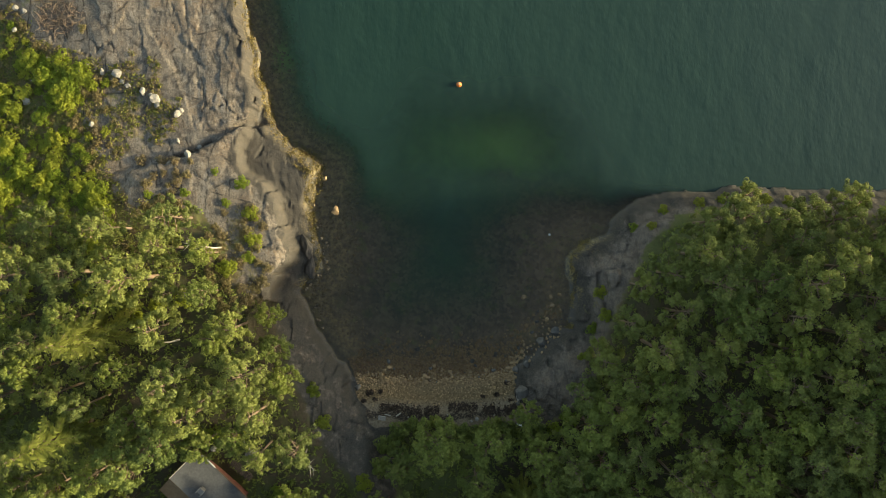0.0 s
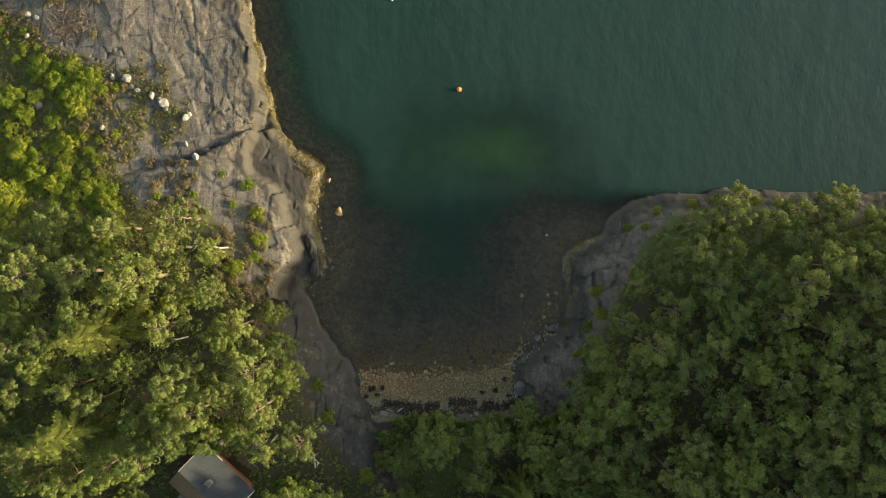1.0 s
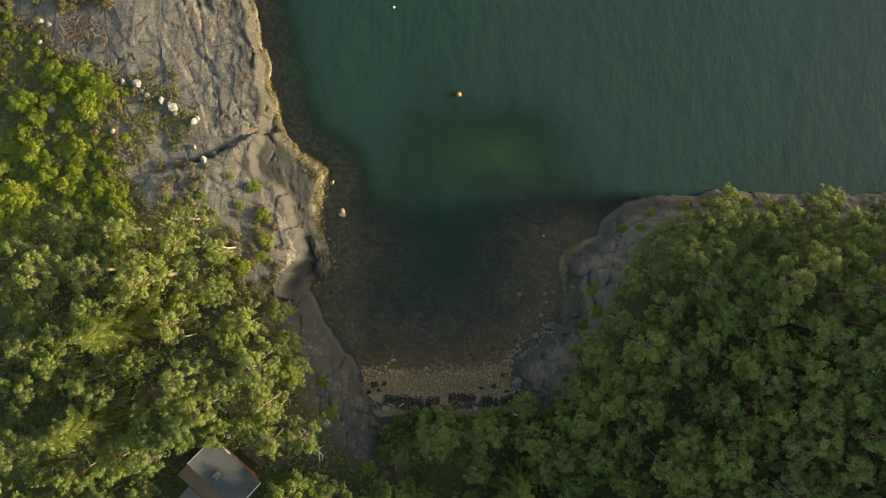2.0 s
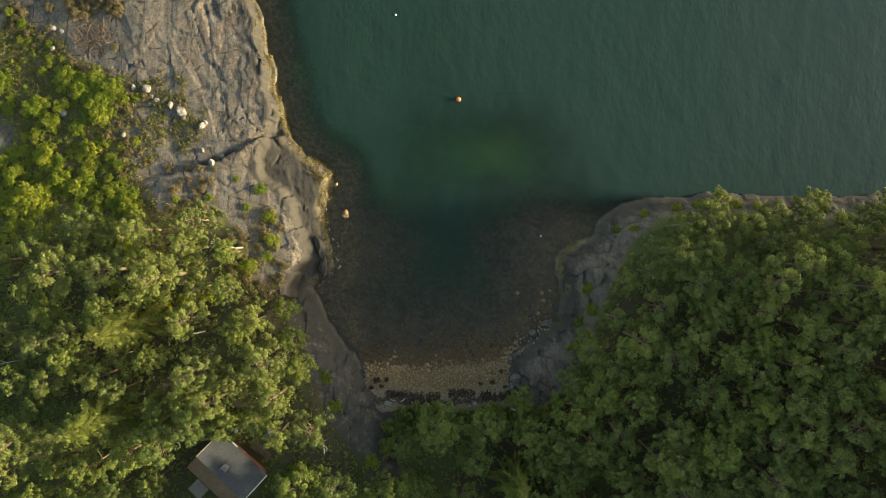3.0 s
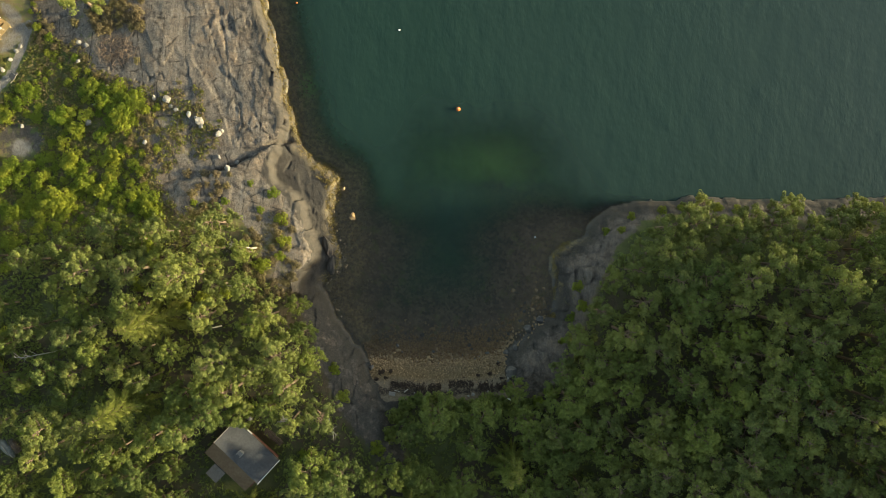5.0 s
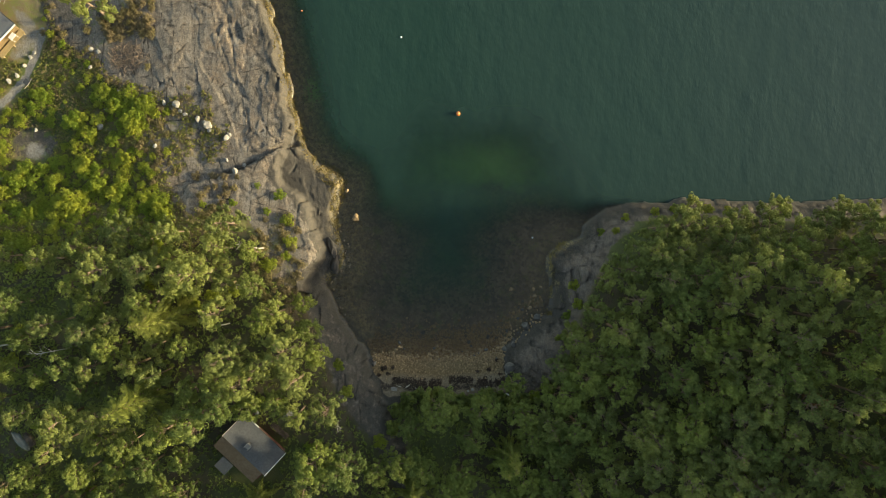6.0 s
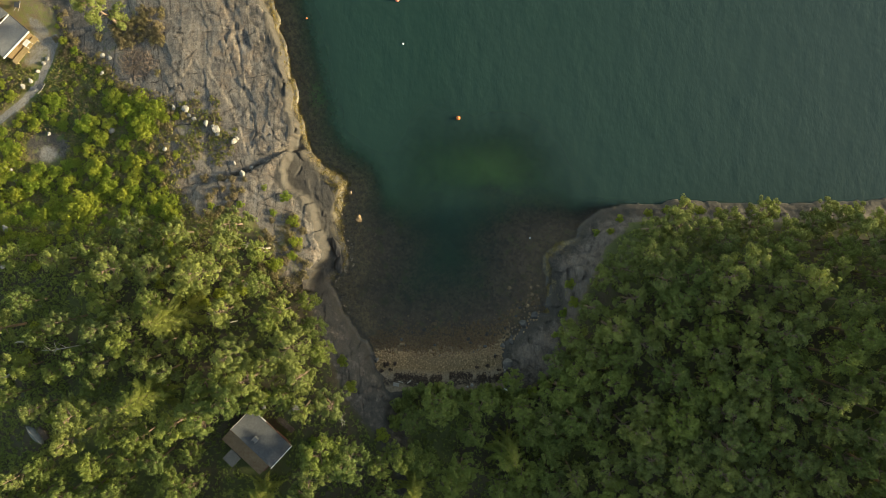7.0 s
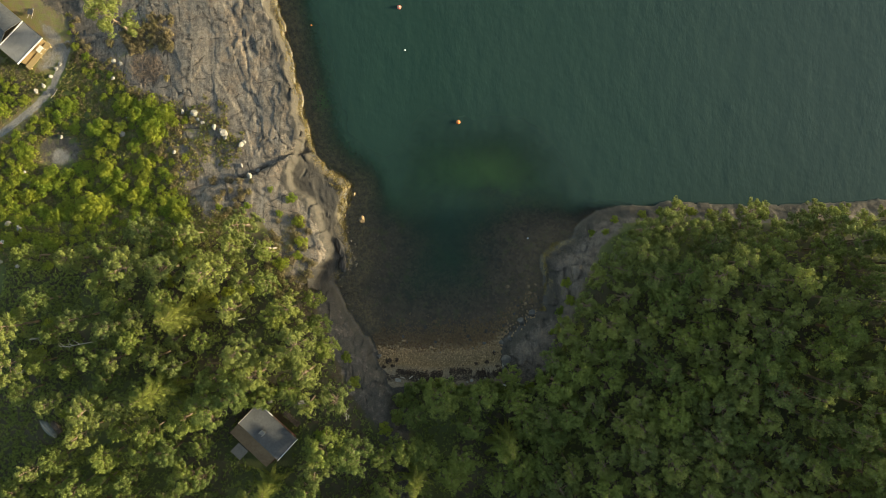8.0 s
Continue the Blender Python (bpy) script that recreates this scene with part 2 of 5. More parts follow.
M_DARKSTONE = rough_material("wet_stone", (0.075, 0.07, 0.065), (0.16, 0.145, 0.13), 3.0, 0.6)
M_OCHRE = rough_material("ochre_stone", (0.20, 0.125, 0.062), (0.42, 0.28, 0.145), 3.0, 0.6)
M_ROOFGREY = rough_material("roofing_felt", (0.058, 0.062, 0.068), (0.098, 0.102, 0.108), 4.0, 0.8, 0.1)
M_ROOFPALE = rough_material("pale_slate_roof", (0.15, 0.147, 0.142), (0.215, 0.208, 0.2), 5.0, 0.85, 0.15)
M_MOSSROOF = rough_material("needle_strewn_roof", (0.145, 0.08, 0.042), (0.22, 0.15, 0.085), 3.0)
M_OLDROOF = rough_material("weathered_board_roof", (0.13, 0.112, 0.092), (0.22, 0.195, 0.165), 5.0)
M_REDWALL = rough_material("red_painted_boards", (0.12, 0.045, 0.035), (0.17, 0.065, 0.05), 6.0)
M_WHITE = rough_material("white_paint", (0.68, 0.67, 0.64), (0.80, 0.79, 0.76), 3.0, 0.6, 0.05)
M_OCHREWALL = rough_material("ochre_boards", (0.15, 0.10, 0.05), (0.22, 0.15, 0.075), 6.0)
M_DECK = rough_material("new_deck_timber", (0.34, 0.24, 0.11), (0.46, 0.34, 0.17), 5.0)
M_ORANGE = rough_material("orange_plastic", (0.70, 0.16, 0.03), (0.78, 0.22, 0.05), 2.0, 0.45, 0.02)
M_PINK = rough_material("faded_red_plastic", (0.65, 0.15, 0.11), (0.72, 0.24, 0.18), 2.0, 0.45, 0.02)
M_TARP = rough_material("green_tarpaulin", (0.05, 0.058, 0.054), (0.24, 0.26, 0.24), 3.0, 0.5, 0.3)
M_DARK = rough_material("dark_metal", (0.03, 0.03, 0.032), (0.07, 0.07, 0.072), 5.0, 0.5, 0.1)


# ---- noise and shapes of the land ----
def lattice(ix, iy, seed):
    n = np.sin(ix * 127.1 + iy * 311.7 + seed * 74.7) * 43758.5453
    return n - np.floor(n)


def vnoise(x, y, seed=0):
    ix, iy = np.floor(x), np.floor(y)
    fx, fy = x - ix, y - iy
    fx, fy = fx * fx * (3 - 2 * fx), fy * fy * (3 - 2 * fy)
    a, b = lattice(ix, iy, seed), lattice(ix + 1, iy, seed)
    c, d = lattice(ix, iy + 1, seed), lattice(ix + 1, iy + 1, seed)
    return a + (b - a) * fx + (c - a + (a - b - c + d) * fx) * fy - 0.5


def fbm(x, y, octaves=4, seed=0):
    total, amp = 0, 1.0
    for k in range(octaves):
        total = total + amp * vnoise(x * 2**k + 17.3 * k, y * 2**k - 9.1 * k, seed + k)
        amp *= 0.5
    return total


def blocks(u, v, seed=0):
    """Irregular blocks: a value for each, and how near the joint between two lies (0 at the joint)."""
    iu, iv = np.floor(u), np.floor(v)
    f1, f2, val = np.full(u.shape, 9.0), np.full(u.shape, 9.0), np.zeros(u.shape)
    for a in (-1, 0, 1):
        for b in (-1, 0, 1):
            cu, cv = iu + a, iv + b
            d = np.hypot(u - cu - 0.1 - 0.8 * lattice(cu, cv, seed), v - cv - 0.1 - 0.8 * lattice(cu, cv, seed + 5))
            near = d < f1
            f2 = np.where(near, f1, np.minimum(f2, d))
            val = np.where(near, lattice(cu, cv, seed + 9), val)
            f1 = np.where(near, d, f1)
    return val - 0.5, f2 - f1


def step(v, lo, hi):
    t = np.clip((v - lo) / (hi - lo), 0, 1)
    return t * t * (3 - 2 * t)


def signed(x, y, poly):
    """Distance to a polygon's outline, positive outside."""
    best, inside = np.full(x.shape, 1e9), np.zeros(x.shape, bool)
    for (ax, ay), (bx, by) in zip(poly, poly[1:] + poly[:1]):
        dx, dy = bx - ax, by - ay
        t = np.clip(((x - ax) * dx + (y - ay) * dy) / (dx * dx + dy * dy), 0, 1)
        best = np.minimum(best, np.hypot(x - ax - t * dx, y - ay - t * dy))
        if dy:
            cross = ((ay > y) != (by > y)) & (x < ax + (y - ay) * dx / dy)
            inside ^= cross
    return np.where(inside, -best, best)


def near_line(x, y, line):
    best = np.full(x.shape, 1e9)
    for (ax, ay), (bx, by) in zip(line, line[1:]):
        dx, dy = bx - ax, by - ay
        t = np.clip(((x - ax) * dx + (y - ay) * dy) / (dx * dx + dy * dy), 0, 1)
        best = np.minimum(best, np.hypot(x - ax - t * dx, y - ay - t * dy))
    return best


WEST_SHORE = [(-120, 1600), (-60, 300), (-32.8, 86.8), (-27.3, 44.9), (-25.9, 37.7), (-24.5, 32.4), (-23.1, 27.1), (-21.9, 21.6), (-20.2, 15.3), (-17.2, 12.4), (-14.8, 10.5),
              (-15.2, 8), (-16, 6), (-15.7, 3.8), (-15, 0.7), (-14.7, -1.7), (-16.2, -3.1), (-17.2, -4.5), (-16.2, -7), (-14.4, -10.2), (-12.4, -13.3), (-11.2, -15.2)]
BEACH_EDGE = [(-6.6, -15.3), (-0.4, -15.6), (5.1, -15.2), (8.2, -14.5)]
HOLLOW = [(-9.9, -18.5), (-8.2, -22.5), (-6.2, -26.5), (-3.0, -31.0), (7.5, -31.0), (9.6, -24.0), (9.4, -19.0), (8.9, -15.4)]
EAST_SHORE = [(9.3, -13.4), (11.4, -11.7), (12.8, -9.8), (15.3, -9.0), (15.7, -5.5), (15.5, -0.4), (16.7, 1.1), (19.8, 2.9), (21.3, 5.0), (23.7, 6.8), (27.6, 7.8), (32.2, 7.8),
              (35.3, 8.4), (42.3, 8.0), (49.7, 7.9), (56.7, 8.1), (68.7, 8.7), (110, 6), (400, 40), (1600, 300)]
WATERS = WEST_SHORE + BEACH_EDGE + EAST_SHORE + [(1600, 1600)]
LOWLAND = WEST_SHORE + HOLLOW + EAST_SHORE + [(1600, 1600)]
GREEN_WEST = [(-400, 60), (-72.2, 46.2), (-58.2, 35.7), (-56.3, 29.8), (-50.1, 27.2), (-48.8, 24.6), (-42, 22.5), (-40.1, 20.4), (-42.9, 17), (-41.2, 12.7), (-39.3, 8.4),
              (-36, 4.6), (-33.5, 6.2), (-27.5, 4.6), (-24.7, 1.6), (-23.3, -3.4), (-20.3, -4.8), (-19.4, -8.1), (-16.6, -15), (-13.6, -22), (-10.5, -26), (-7, -31), (-20, -400),
              (-400, -400)]
GREEN_EAST = [(-12, -400), (-5, -30), (-6.3, -21.0), (-2, -20.2), (8.8, -20.0), (12.5, -20.5), (15.4, -17.5), (18.6, -13), (19.2, -9.6), (21, -4.4), (24.3, 1.6), (27.8, 4.7), (34.6, 6.0), (40.6, 5.5),
              (46.6, 4.7), (66.8, 6.0), (110, 3), (400, 35), (400, -400)]
FISSURE = [(-30.3, 41), (-31.1, 34.4), (-30.2, 29.2), (-29.7, 24.9), (-28.4, 19.7), (-26.1, 15.8)]
LEDGE = [(-37.3, 9.4), (-33.2, 10.7), (-30.1, 11.3), (-27.2, 12.9), (-24.6, 14.5), (-21.2, 15.7)]
FOOTPATH = [(-58.0, 32.0), (-58.4, 30.8), (-59.2, 28.3), (-60.5, 25.2), (-62.9, 22.3), (-67.2, 18.9), (-80, 12)]
LAWN = [(-66, 4.5), (-65.2, 1), (-65.4, -4), (-66.6, -9), (-90, -11), (-90, 7)]


def land(x, y):
    """Height of the ground, and the masks that its surface needs."""
    x, y = np.asarray(x, float), np.asarray(y, float)
    wob = 0.6 * fbm(x * 0.45, y * 0.45, 5, 3) + 0.5 * blocks(x * 0.55, y * 0.4, 3)[0]
    wob = wob * (1 - 0.55 * step(x, 22, 28))
    d = signed(x, y, WATERS) + wob * step(np.hypot(x, y + 16.5), 6, 11)
    e = signed(x, y, LOWLAND) + wob
    west = step(x, -2, -6)
    # plateau heights
    p_west = 2.9 + 3.0 * step(y, 10, -3) - 1.6 * step(x, -36, -60) * step(y, -30, 0) - 1.8 * step(y, -16, -30)
    p_east = 5.0 + 8.5 * np.clip((x - 18) / 42, 0, 1) * step(y, 10, -6) - 1.6 * step(y, -12, -24) * step(x, 22, 12)
    wide = 1.0 + 4.6 * np.exp(-(((y - 10) / 4.5) ** 2)) + 1.4 * step(y, 9, 2)
    shelf = np.interp((e + 1.1 * blocks(x * 0.5, y * 0.33, 31)[0] * step(e, 0.3, 1.2) * (1 - np.exp(-((x + 20.1) ** 2 + (y - 7.3) ** 2) / 3.0))) / wide, [0, 0.25, 0.93, 1.05, 1.5, 4], [0, 0.08, 0.17, 0.86, 0.97, 1])
    face = np.interp(e, [0, 0.8, 3.5, 6, 9], [0, 0.3, 0.72, 0.93, 1])
    bank = np.interp(e, [0, 1.0, 4.0, 9, 16], [0, 0.2, 0.48, 0.8, 1])
    low = step(y, -4, -8)
    h_west = p_west * (shelf * (1 - low) + face * low)
    h = west * h_west + (1 - west) * p_east * bank
    # beach and the hollow behind it
    hollow = np.interp(d, [0, 2.0, 4.0, 6, 16], [0, 0.4, 1.0, 1.3, 2.4])
    h = np.where(e > 0, h + np.minimum(hollow, 2.4) * step(y, -14, -17) * step(np.abs(x), 16, 10) * step(e, 6, 0), hollow)
    # ledges and fissures of the bare rock
    rocky = step(e, 0.1, 1.2) * (1 - step(-signed(x, y, GREEN_WEST), -1, 2)) * (1 - step(-signed(x, y, GREEN_EAST), -1, 3))
    u, v = 0.95 * x + 0.31 * y, -0.31 * x + 0.95 * y
    strata = fbm(u * 0.8, v * 0.22, 3, 11)
    relief = 0.28 * strata + 0.5 * fbm(u * 0.3, v * 0.3, 4, 5) + 0.10 * np.abs(fbm(u * 1.7, v * 1.2, 2, 8))
    wu, wv = u + 0.9 * fbm(x * 0.4, y * 0.4, 3, 15), v + 0.9 * fbm(x * 0.4, y * 0.4, 3, 16)
    big, bigj = blocks(wu / 2.6, wv / 6.0, 2)
    small, smallj = blocks(wu / 1.1, wv / 2.0, 6)
    broken = west * (0.18 * step(e / wide, 1.5, 1.0) + 0.3 * step(e, 10, 7) * step(y, 12, 15)) + (1 - west) * (1.0 - 0.6 * step(x, 20, 26))
    joint = rocky * np.maximum(0.8 * step(bigj, 0.04, 0.0) * step(vnoise(x * 0.22, y * 0.22, 18), 0.02, 0.15), broken * 0.45 * step(smallj, 0.10, 0.0) * (vnoise(x * 0.4, y * 0.4, 19) > -0.1))
    h = h + rocky * ((0.28 - 0.12 * west) * relief + 0.14 * big * (1 - 0.7 * low * west) + broken * 0.7 * small * (1 - 0.75 * low * west) - 0.25 * joint + 0.05 * fbm(0.8 * x + 1.4 * y, 0.9 * x - 0.6 * y, 2, 24)) + 0.25 * fbm(x * 0.2, y * 0.2, 4, 6) * step(e, 2, 6)
    on_slab = west * rocky
    joint = np.maximum(joint, on_slab * 0.95 * step(near_line(x, y, FISSURE) + 0.8 * np.abs(fbm(x * 0.5, y * 0.5, 4, 2)), 0.3, 0.12))
    h = h - on_slab * (0.14 * step(vnoise(x * 0.45, y * 0.45, 27), -0.15, 0.15) * np.exp(-((near_line(x, y, FISSURE) + 1.1 * fbm(x * 0.6, y * 0.6, 4, 2)) / 0.15) ** 2))
    side = (y - np.interp(x, [p[0] for p in LEDGE], [p[1] for p in LEDGE])) + 0.5 * fbm(x * 0.9, y * 0.9, 3, 13)
    h = h + on_slab * 0.6 * step(side, 0.1, -0.2) * step(y, 2, 8) * step(x, -40, -34)
    h = h - on_slab * 0.7 * np.exp(-((side - 0.25) / 0.28) ** 2) * step(x, -33, -30) * step(x, -21, -22.5) * step(vnoise(x * 0.5, y * 0.5, 28), -0.3, 0.0)
    joint = np.maximum(joint, on_slab * step(np.abs(side - 0.12), 0.3, 0.1) * step(x, -33, -30) * step(x, -21, -22.5))
    # under water
    deep = np.interp(-d * (1 + 0.6 * step(y, 6, 14) * step(x, -4, -12) + 1.0 * step(y, 3, 12) * step(x, -3, -9) * step(-d, 3.5, 7.0)), [0, 0.6, 3, 6, 9, 16, 40, 200], [0, 0.35, 0.9, 1.8, 3.2, 4.8, 9, 16])
    deep = deep + 5.0 * step(-d, -1.0, 2.5) * step(x, 10, 27) * step(y, 2, 10)
    deep = deep * (1 - 0.68 * np.exp(-((x - 6.5) / 12.0) ** 2 - ((y - 14.0) / 7.0) ** 2))
    cove = np.interp(-d, [0, 2, 6, 12, 18], [0, 0.22, 0.85, 1.9, 3.2])
    mixc = step(y, 12, 2) * step(x, 26, 14)
    bed = -(deep * (1 - mixc) + np.minimum(cove, deep) * mixc)
    bed = bed + step(-d, 0.3, 2.0) * (0.28 * fbm(x * 0.7, y * 0.7, 4, 9))
    h = np.where(d > 0, np.maximum(h, 0.03), np.minimum(bed, -0.03))
    veg = np.maximum(step(-signed(x, y, GREEN_WEST), -1.5, 1.5), step(-signed(x, y, GREEN_EAST), -1.5, 1.5))
    thin = np.exp(-(((x + 37) / 7.5) ** 2 + ((y - 17.0) / 6.0) ** 2) ** 2) + np.exp(-(((x + 23.2) / 3.4) ** 2 + ((y + 0.5) / 6.5) ** 2) ** 2) + 0.9 * np.exp(-(((x + 48) / 6) ** 2 + ((y - 33) / 6) ** 2) ** 2)
    thin = thin + 0.8 * np.exp(-(((x - 18.5) / 2.4) ** 2 + ((y + 6.0) / 4.5) ** 2) ** 2)
    veg = np.maximum(veg, 0.47 * np.clip(thin, 0, 1))
    bare = np.exp(-(((x + 59.3) / 4.6) ** 2 + ((y - 15.9) / 3.4) ** 2) ** 2) + np.exp(-(((x + 66.5) / 3.6) ** 2 + ((y - 24.2) / 3.0) ** 2) ** 2)
    beach = step(-e, -0.2, 0.8) * step(y, -11.2, -13.8) * (1 - step(y + 0.9 * fbm(x * 0.35, 0.3 * y, 4, 66), -19.8, -21.0)) * step(np.abs(x), 13, 11)
    path = step(near_line(x, y, FOOTPATH), 0.8, 0.3)
    yard = step(signed(x, y, [(-62.6, 35.6), (-60.4, 35), (-58.0, 32), (-58.8, 29.5), (-61, 27.6), (-63.2, 27.6), (-61.5, 32.5)]), 0.9, -0.9)
    gravel = np.maximum(np.maximum(path, 0.7 * yard), 0.95 * np.exp(-((x + 59.0) / 1.6) ** 2 - ((y - 14.7) / 1.5) ** 2))
    veg = veg * (1 - 0.62 * bare)
    # the green sand stops at the hill's shadow line, painting the lit side
    sandbed_lit = 0.95 * step(-d, 3.5, 7) * np.exp(-((x - 5.0) / 13.5) ** 2) * step(y + 0.9 * fbm(x * 0.3, y * 0.3, 3, 61), 8.4, 12.0) * np.exp(-(np.maximum(y - 12, 0) / 8.0) ** 2)
    sandbed_lit = sandbed_lit + 0.5 * np.exp(-((x + 19.5) / 1.6) ** 2 - ((y - 24.5) / 2.5) ** 2)
    weed = step(d, -6, -1) * step(x, -8, -12) + 0.7 * step(d, -5, -1) * step(x, 24, 10) * step(y, -14, -8) 
    grass = np.clip(step(signed(x, y, LAWN), 0.4, -0.4) + 0.85 * step(near_line(x, y, [(-60, 27), (-54, 27), (-50, 23.5), (-55, 19.5), (-63, 19.5)]), 5, 2.5) * step(fbm(x * 0.5, y * 0.5, 3, 21), -0.3, 0.3) + 0.7 * step(fbm(x * 0.12, y * 0.12, 3, 22), 0.0, 0.3) + step(np.maximum(np.abs(x) - 78, -40 - y), 0, 6), 0, 1)
    litter = np.maximum(step(-signed(x, y, GREEN_EAST), -0.5, 1.0), np.maximum(step(-signed(x, y, GREEN_WEST), -2.0, -0.5) * step(y, -2.0, -5.0), step(-signed(x, y, GREEN_WEST), -0.5, 1.0) * step(y, 4.5, 1.5)))
    # the southern and eastern terms paint shade into the rock colour
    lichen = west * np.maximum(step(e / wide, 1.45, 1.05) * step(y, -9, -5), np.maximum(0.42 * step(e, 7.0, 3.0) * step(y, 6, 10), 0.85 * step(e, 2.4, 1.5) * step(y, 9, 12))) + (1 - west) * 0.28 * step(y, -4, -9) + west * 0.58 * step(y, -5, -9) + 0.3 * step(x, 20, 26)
    barnacle = step(e, 1.5 + 2.2 * np.exp(-((x + 16.5) / 3.0) ** 2 - ((y - 10.8) / 2.8) ** 2), 0.6) * step(x, -8, -12) * step(y, -6, -2) * (0.75 + 0.5 * step(np.hypot(x + 16.5, y - 10.5), 6, 3)) + step(x, 10, 14) * step(y, -7, -5) * step(x, 22, 18)
    return h, (joint, barnacle, litter, lichen), np.stack([veg * (1 - beach), beach, gravel], -1), np.stack([sandbed_lit, np.clip(weed, 0, 1), grass], -1)


GX, GY = np.arange(-84, 84.2, 0.36), np.arange(-52, 62.2, 0.36)
GRID = land(*np.meshgrid(GX, GY))[0]


def ground_height(x, y):
    """Height of the ground at one place, from the grid of the sheet."""
    i, j = min(max((x + 84) / 0.36, 0), len(GX) - 1.001), min(max((y + 52) / 0.36, 0), len(GY) - 1.001)
    a, b = int(i), int(j)
    u, v = i - a, j - b
    return float((GRID[b, a] * (1 - u) + GRID[b, a + 1] * u) * (1 - v) + (GRID[b + 1, a] * (1 - u) + GRID[b + 1, a + 1] * u) * v)


def spread(lo, hi, fine, far):
    """Even steps inside, growing steps out to the horizon."""
    inner = np.arange(lo, hi + fine / 2, fine)
    outer = [2.0]
    while outer[-1] < far:
        outer.append(outer[-1] * 1.5)
    outer = np.array(outer)
    return np.concatenate([lo - outer[::-1], inner, hi + outer])


def sheet(name, xs, ys, zfun, material, layers=()):
    gx, gy = np.meshgrid(xs, ys)
    z, attributes = zfun(gx, gy)
    nx, ny = len(xs), len(ys)
    verts = np.stack([gx.ravel(), gy.ravel(), z.ravel()], -1)
    i = (np.arange(ny - 1)[:, None] * nx + np.arange(nx - 1)[None]).ravel()
    faces = np.stack([i, i + 1, i + nx + 1, i + nx], -1)
    me = bpy.data.meshes.new(name)
    me.vertices.add(len(verts))
    me.vertices.foreach_set("co", verts.ravel())
    me.loops.add(len(faces) * 4)
    me.loops.foreach_set("vertex_index", faces.ravel())
    me.polygons.add(len(faces))
    me.polygons.foreach_set("loop_start", np.arange(len(faces)) * 4)
    me.polygons.foreach_set("use_smooth", np.ones(len(faces), bool))
    me.update(calc_edges=True)
    for key, values in attributes.items():
        if values.ndim == 3:
            layer = me.attributes.new(key, "FLOAT_COLOR", "POINT")
            layer.data.foreach_set("color", np.concatenate([values, np.ones(values.shape[:2] + (1,))], -1).astype(np.float32).ravel())
        else:
            layer = me.attributes.new(key, "FLOAT", "POINT")
            layer.data.foreach_set("value", values.astype(np.float32).ravel())
    me.materials.append(material)
    return new(name, me)


def ground_z(x, y):
    h, joint, cover, bed = land(x, y)
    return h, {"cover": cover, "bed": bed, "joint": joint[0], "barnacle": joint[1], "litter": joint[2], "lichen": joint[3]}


def water_z(x, y):
    h, d, cover, bed = land(x, y)
    return np.zeros_like(h), {"depth": np.maximum(-h, 0) + 4.0 * step(x, 22, 32) * step(y, 3, 7)}


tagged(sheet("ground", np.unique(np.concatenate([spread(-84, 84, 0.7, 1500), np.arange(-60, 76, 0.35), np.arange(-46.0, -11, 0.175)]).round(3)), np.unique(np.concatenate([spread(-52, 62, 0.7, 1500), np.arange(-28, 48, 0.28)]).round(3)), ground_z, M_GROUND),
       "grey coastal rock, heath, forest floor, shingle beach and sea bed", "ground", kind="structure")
tagged(sheet("water", spread(-36, 84, 1.0, 1500), spread(-20, 62, 1.0, 1500), water_z, M_WATER),
       "calm dark green sea water in a rocky cove", "water", kind="structure")


# ---- building blocks for things ----
def mesh_of(name, verts, faces, material, smooth=False):
    me = bpy.data.meshes.new(name)
    me.from_pydata(verts, [], faces)
    me.materials.append(material)
    if smooth:
        me.polygons.foreach_set("use_smooth", np.ones(len(me.polygons), bool))
    return me


def part(name, bm, material, parent, label=""):
    me = bpy.data.meshes.new(name)
    bm.to_mesh(me)
    bm.free()
    me.materials.append(material)
    ob = new(name, me)
    ob.parent = parent
    if label:
        ob["label"] = label
    return ob


def box(bm, cx, cy, cz, sx, sy, sz, turn=0.0, bevel=0.02):
    made = bmesh.ops.create_cube(bm, size=1.0, matrix=Matrix.Translation((cx, cy, cz)) @ Matrix.Rotation(turn, 4, "Z") @ Matrix.Diagonal((sx, sy, sz, 1)))
    if bevel:
        edges = list({e for v in made["verts"] for e in v.link_edges})
        bmesh.ops.bevel(bm, geom=edges, offset=bevel, segments=1, affect="EDGES")
    return bm


def slab(bm, corners, thick):
    """A thick plate with the given top corners."""
    top = [bm.verts.new(p) for p in corners]
    low = [bm.verts.new((p[0], p[1], p[2] - thick)) for p in corners]
    n = len(corners)
    bm.faces.new(top)
    bm.faces.new(low[::-1])
    for k in range(n):
        bm.faces.new((top[k], low[k], low[(k + 1) % n], top[(k + 1) % n]))
    bmesh.ops.recalc_face_normals(bm, faces=bm.faces)
    return bm


def tube(points, radii, sides=6):
    """Vertices and faces of a tapered tube along points."""
    verts, faces = [], []
    for k, (p, r) in enumerate(zip(points, radii)):
        ahead = Vector(points[min(k + 1, len(points) - 1)]) - Vector(points[max(k - 1, 0)])
        q = ahead.to_track_quat("Z", "Y")
        for s in range(sides):
            a = 2 * math.pi * s / sides
            verts.append(tuple(Vector(p) + q @ Vector((r * math.cos(a), r * math.sin(a), 0))))
    for k in range(len(points) - 1):
        for s in range(sides):
            a, b = k * sides + s, k * sides + (s + 1) % sides
            faces.append((a, b, b + sides, a + sides))
    faces.append(tuple(range(sides - 1, -1, -1)))
    faces.append(tuple(range((len(points) - 1) * sides, len(points) * sides)))
    return verts, faces


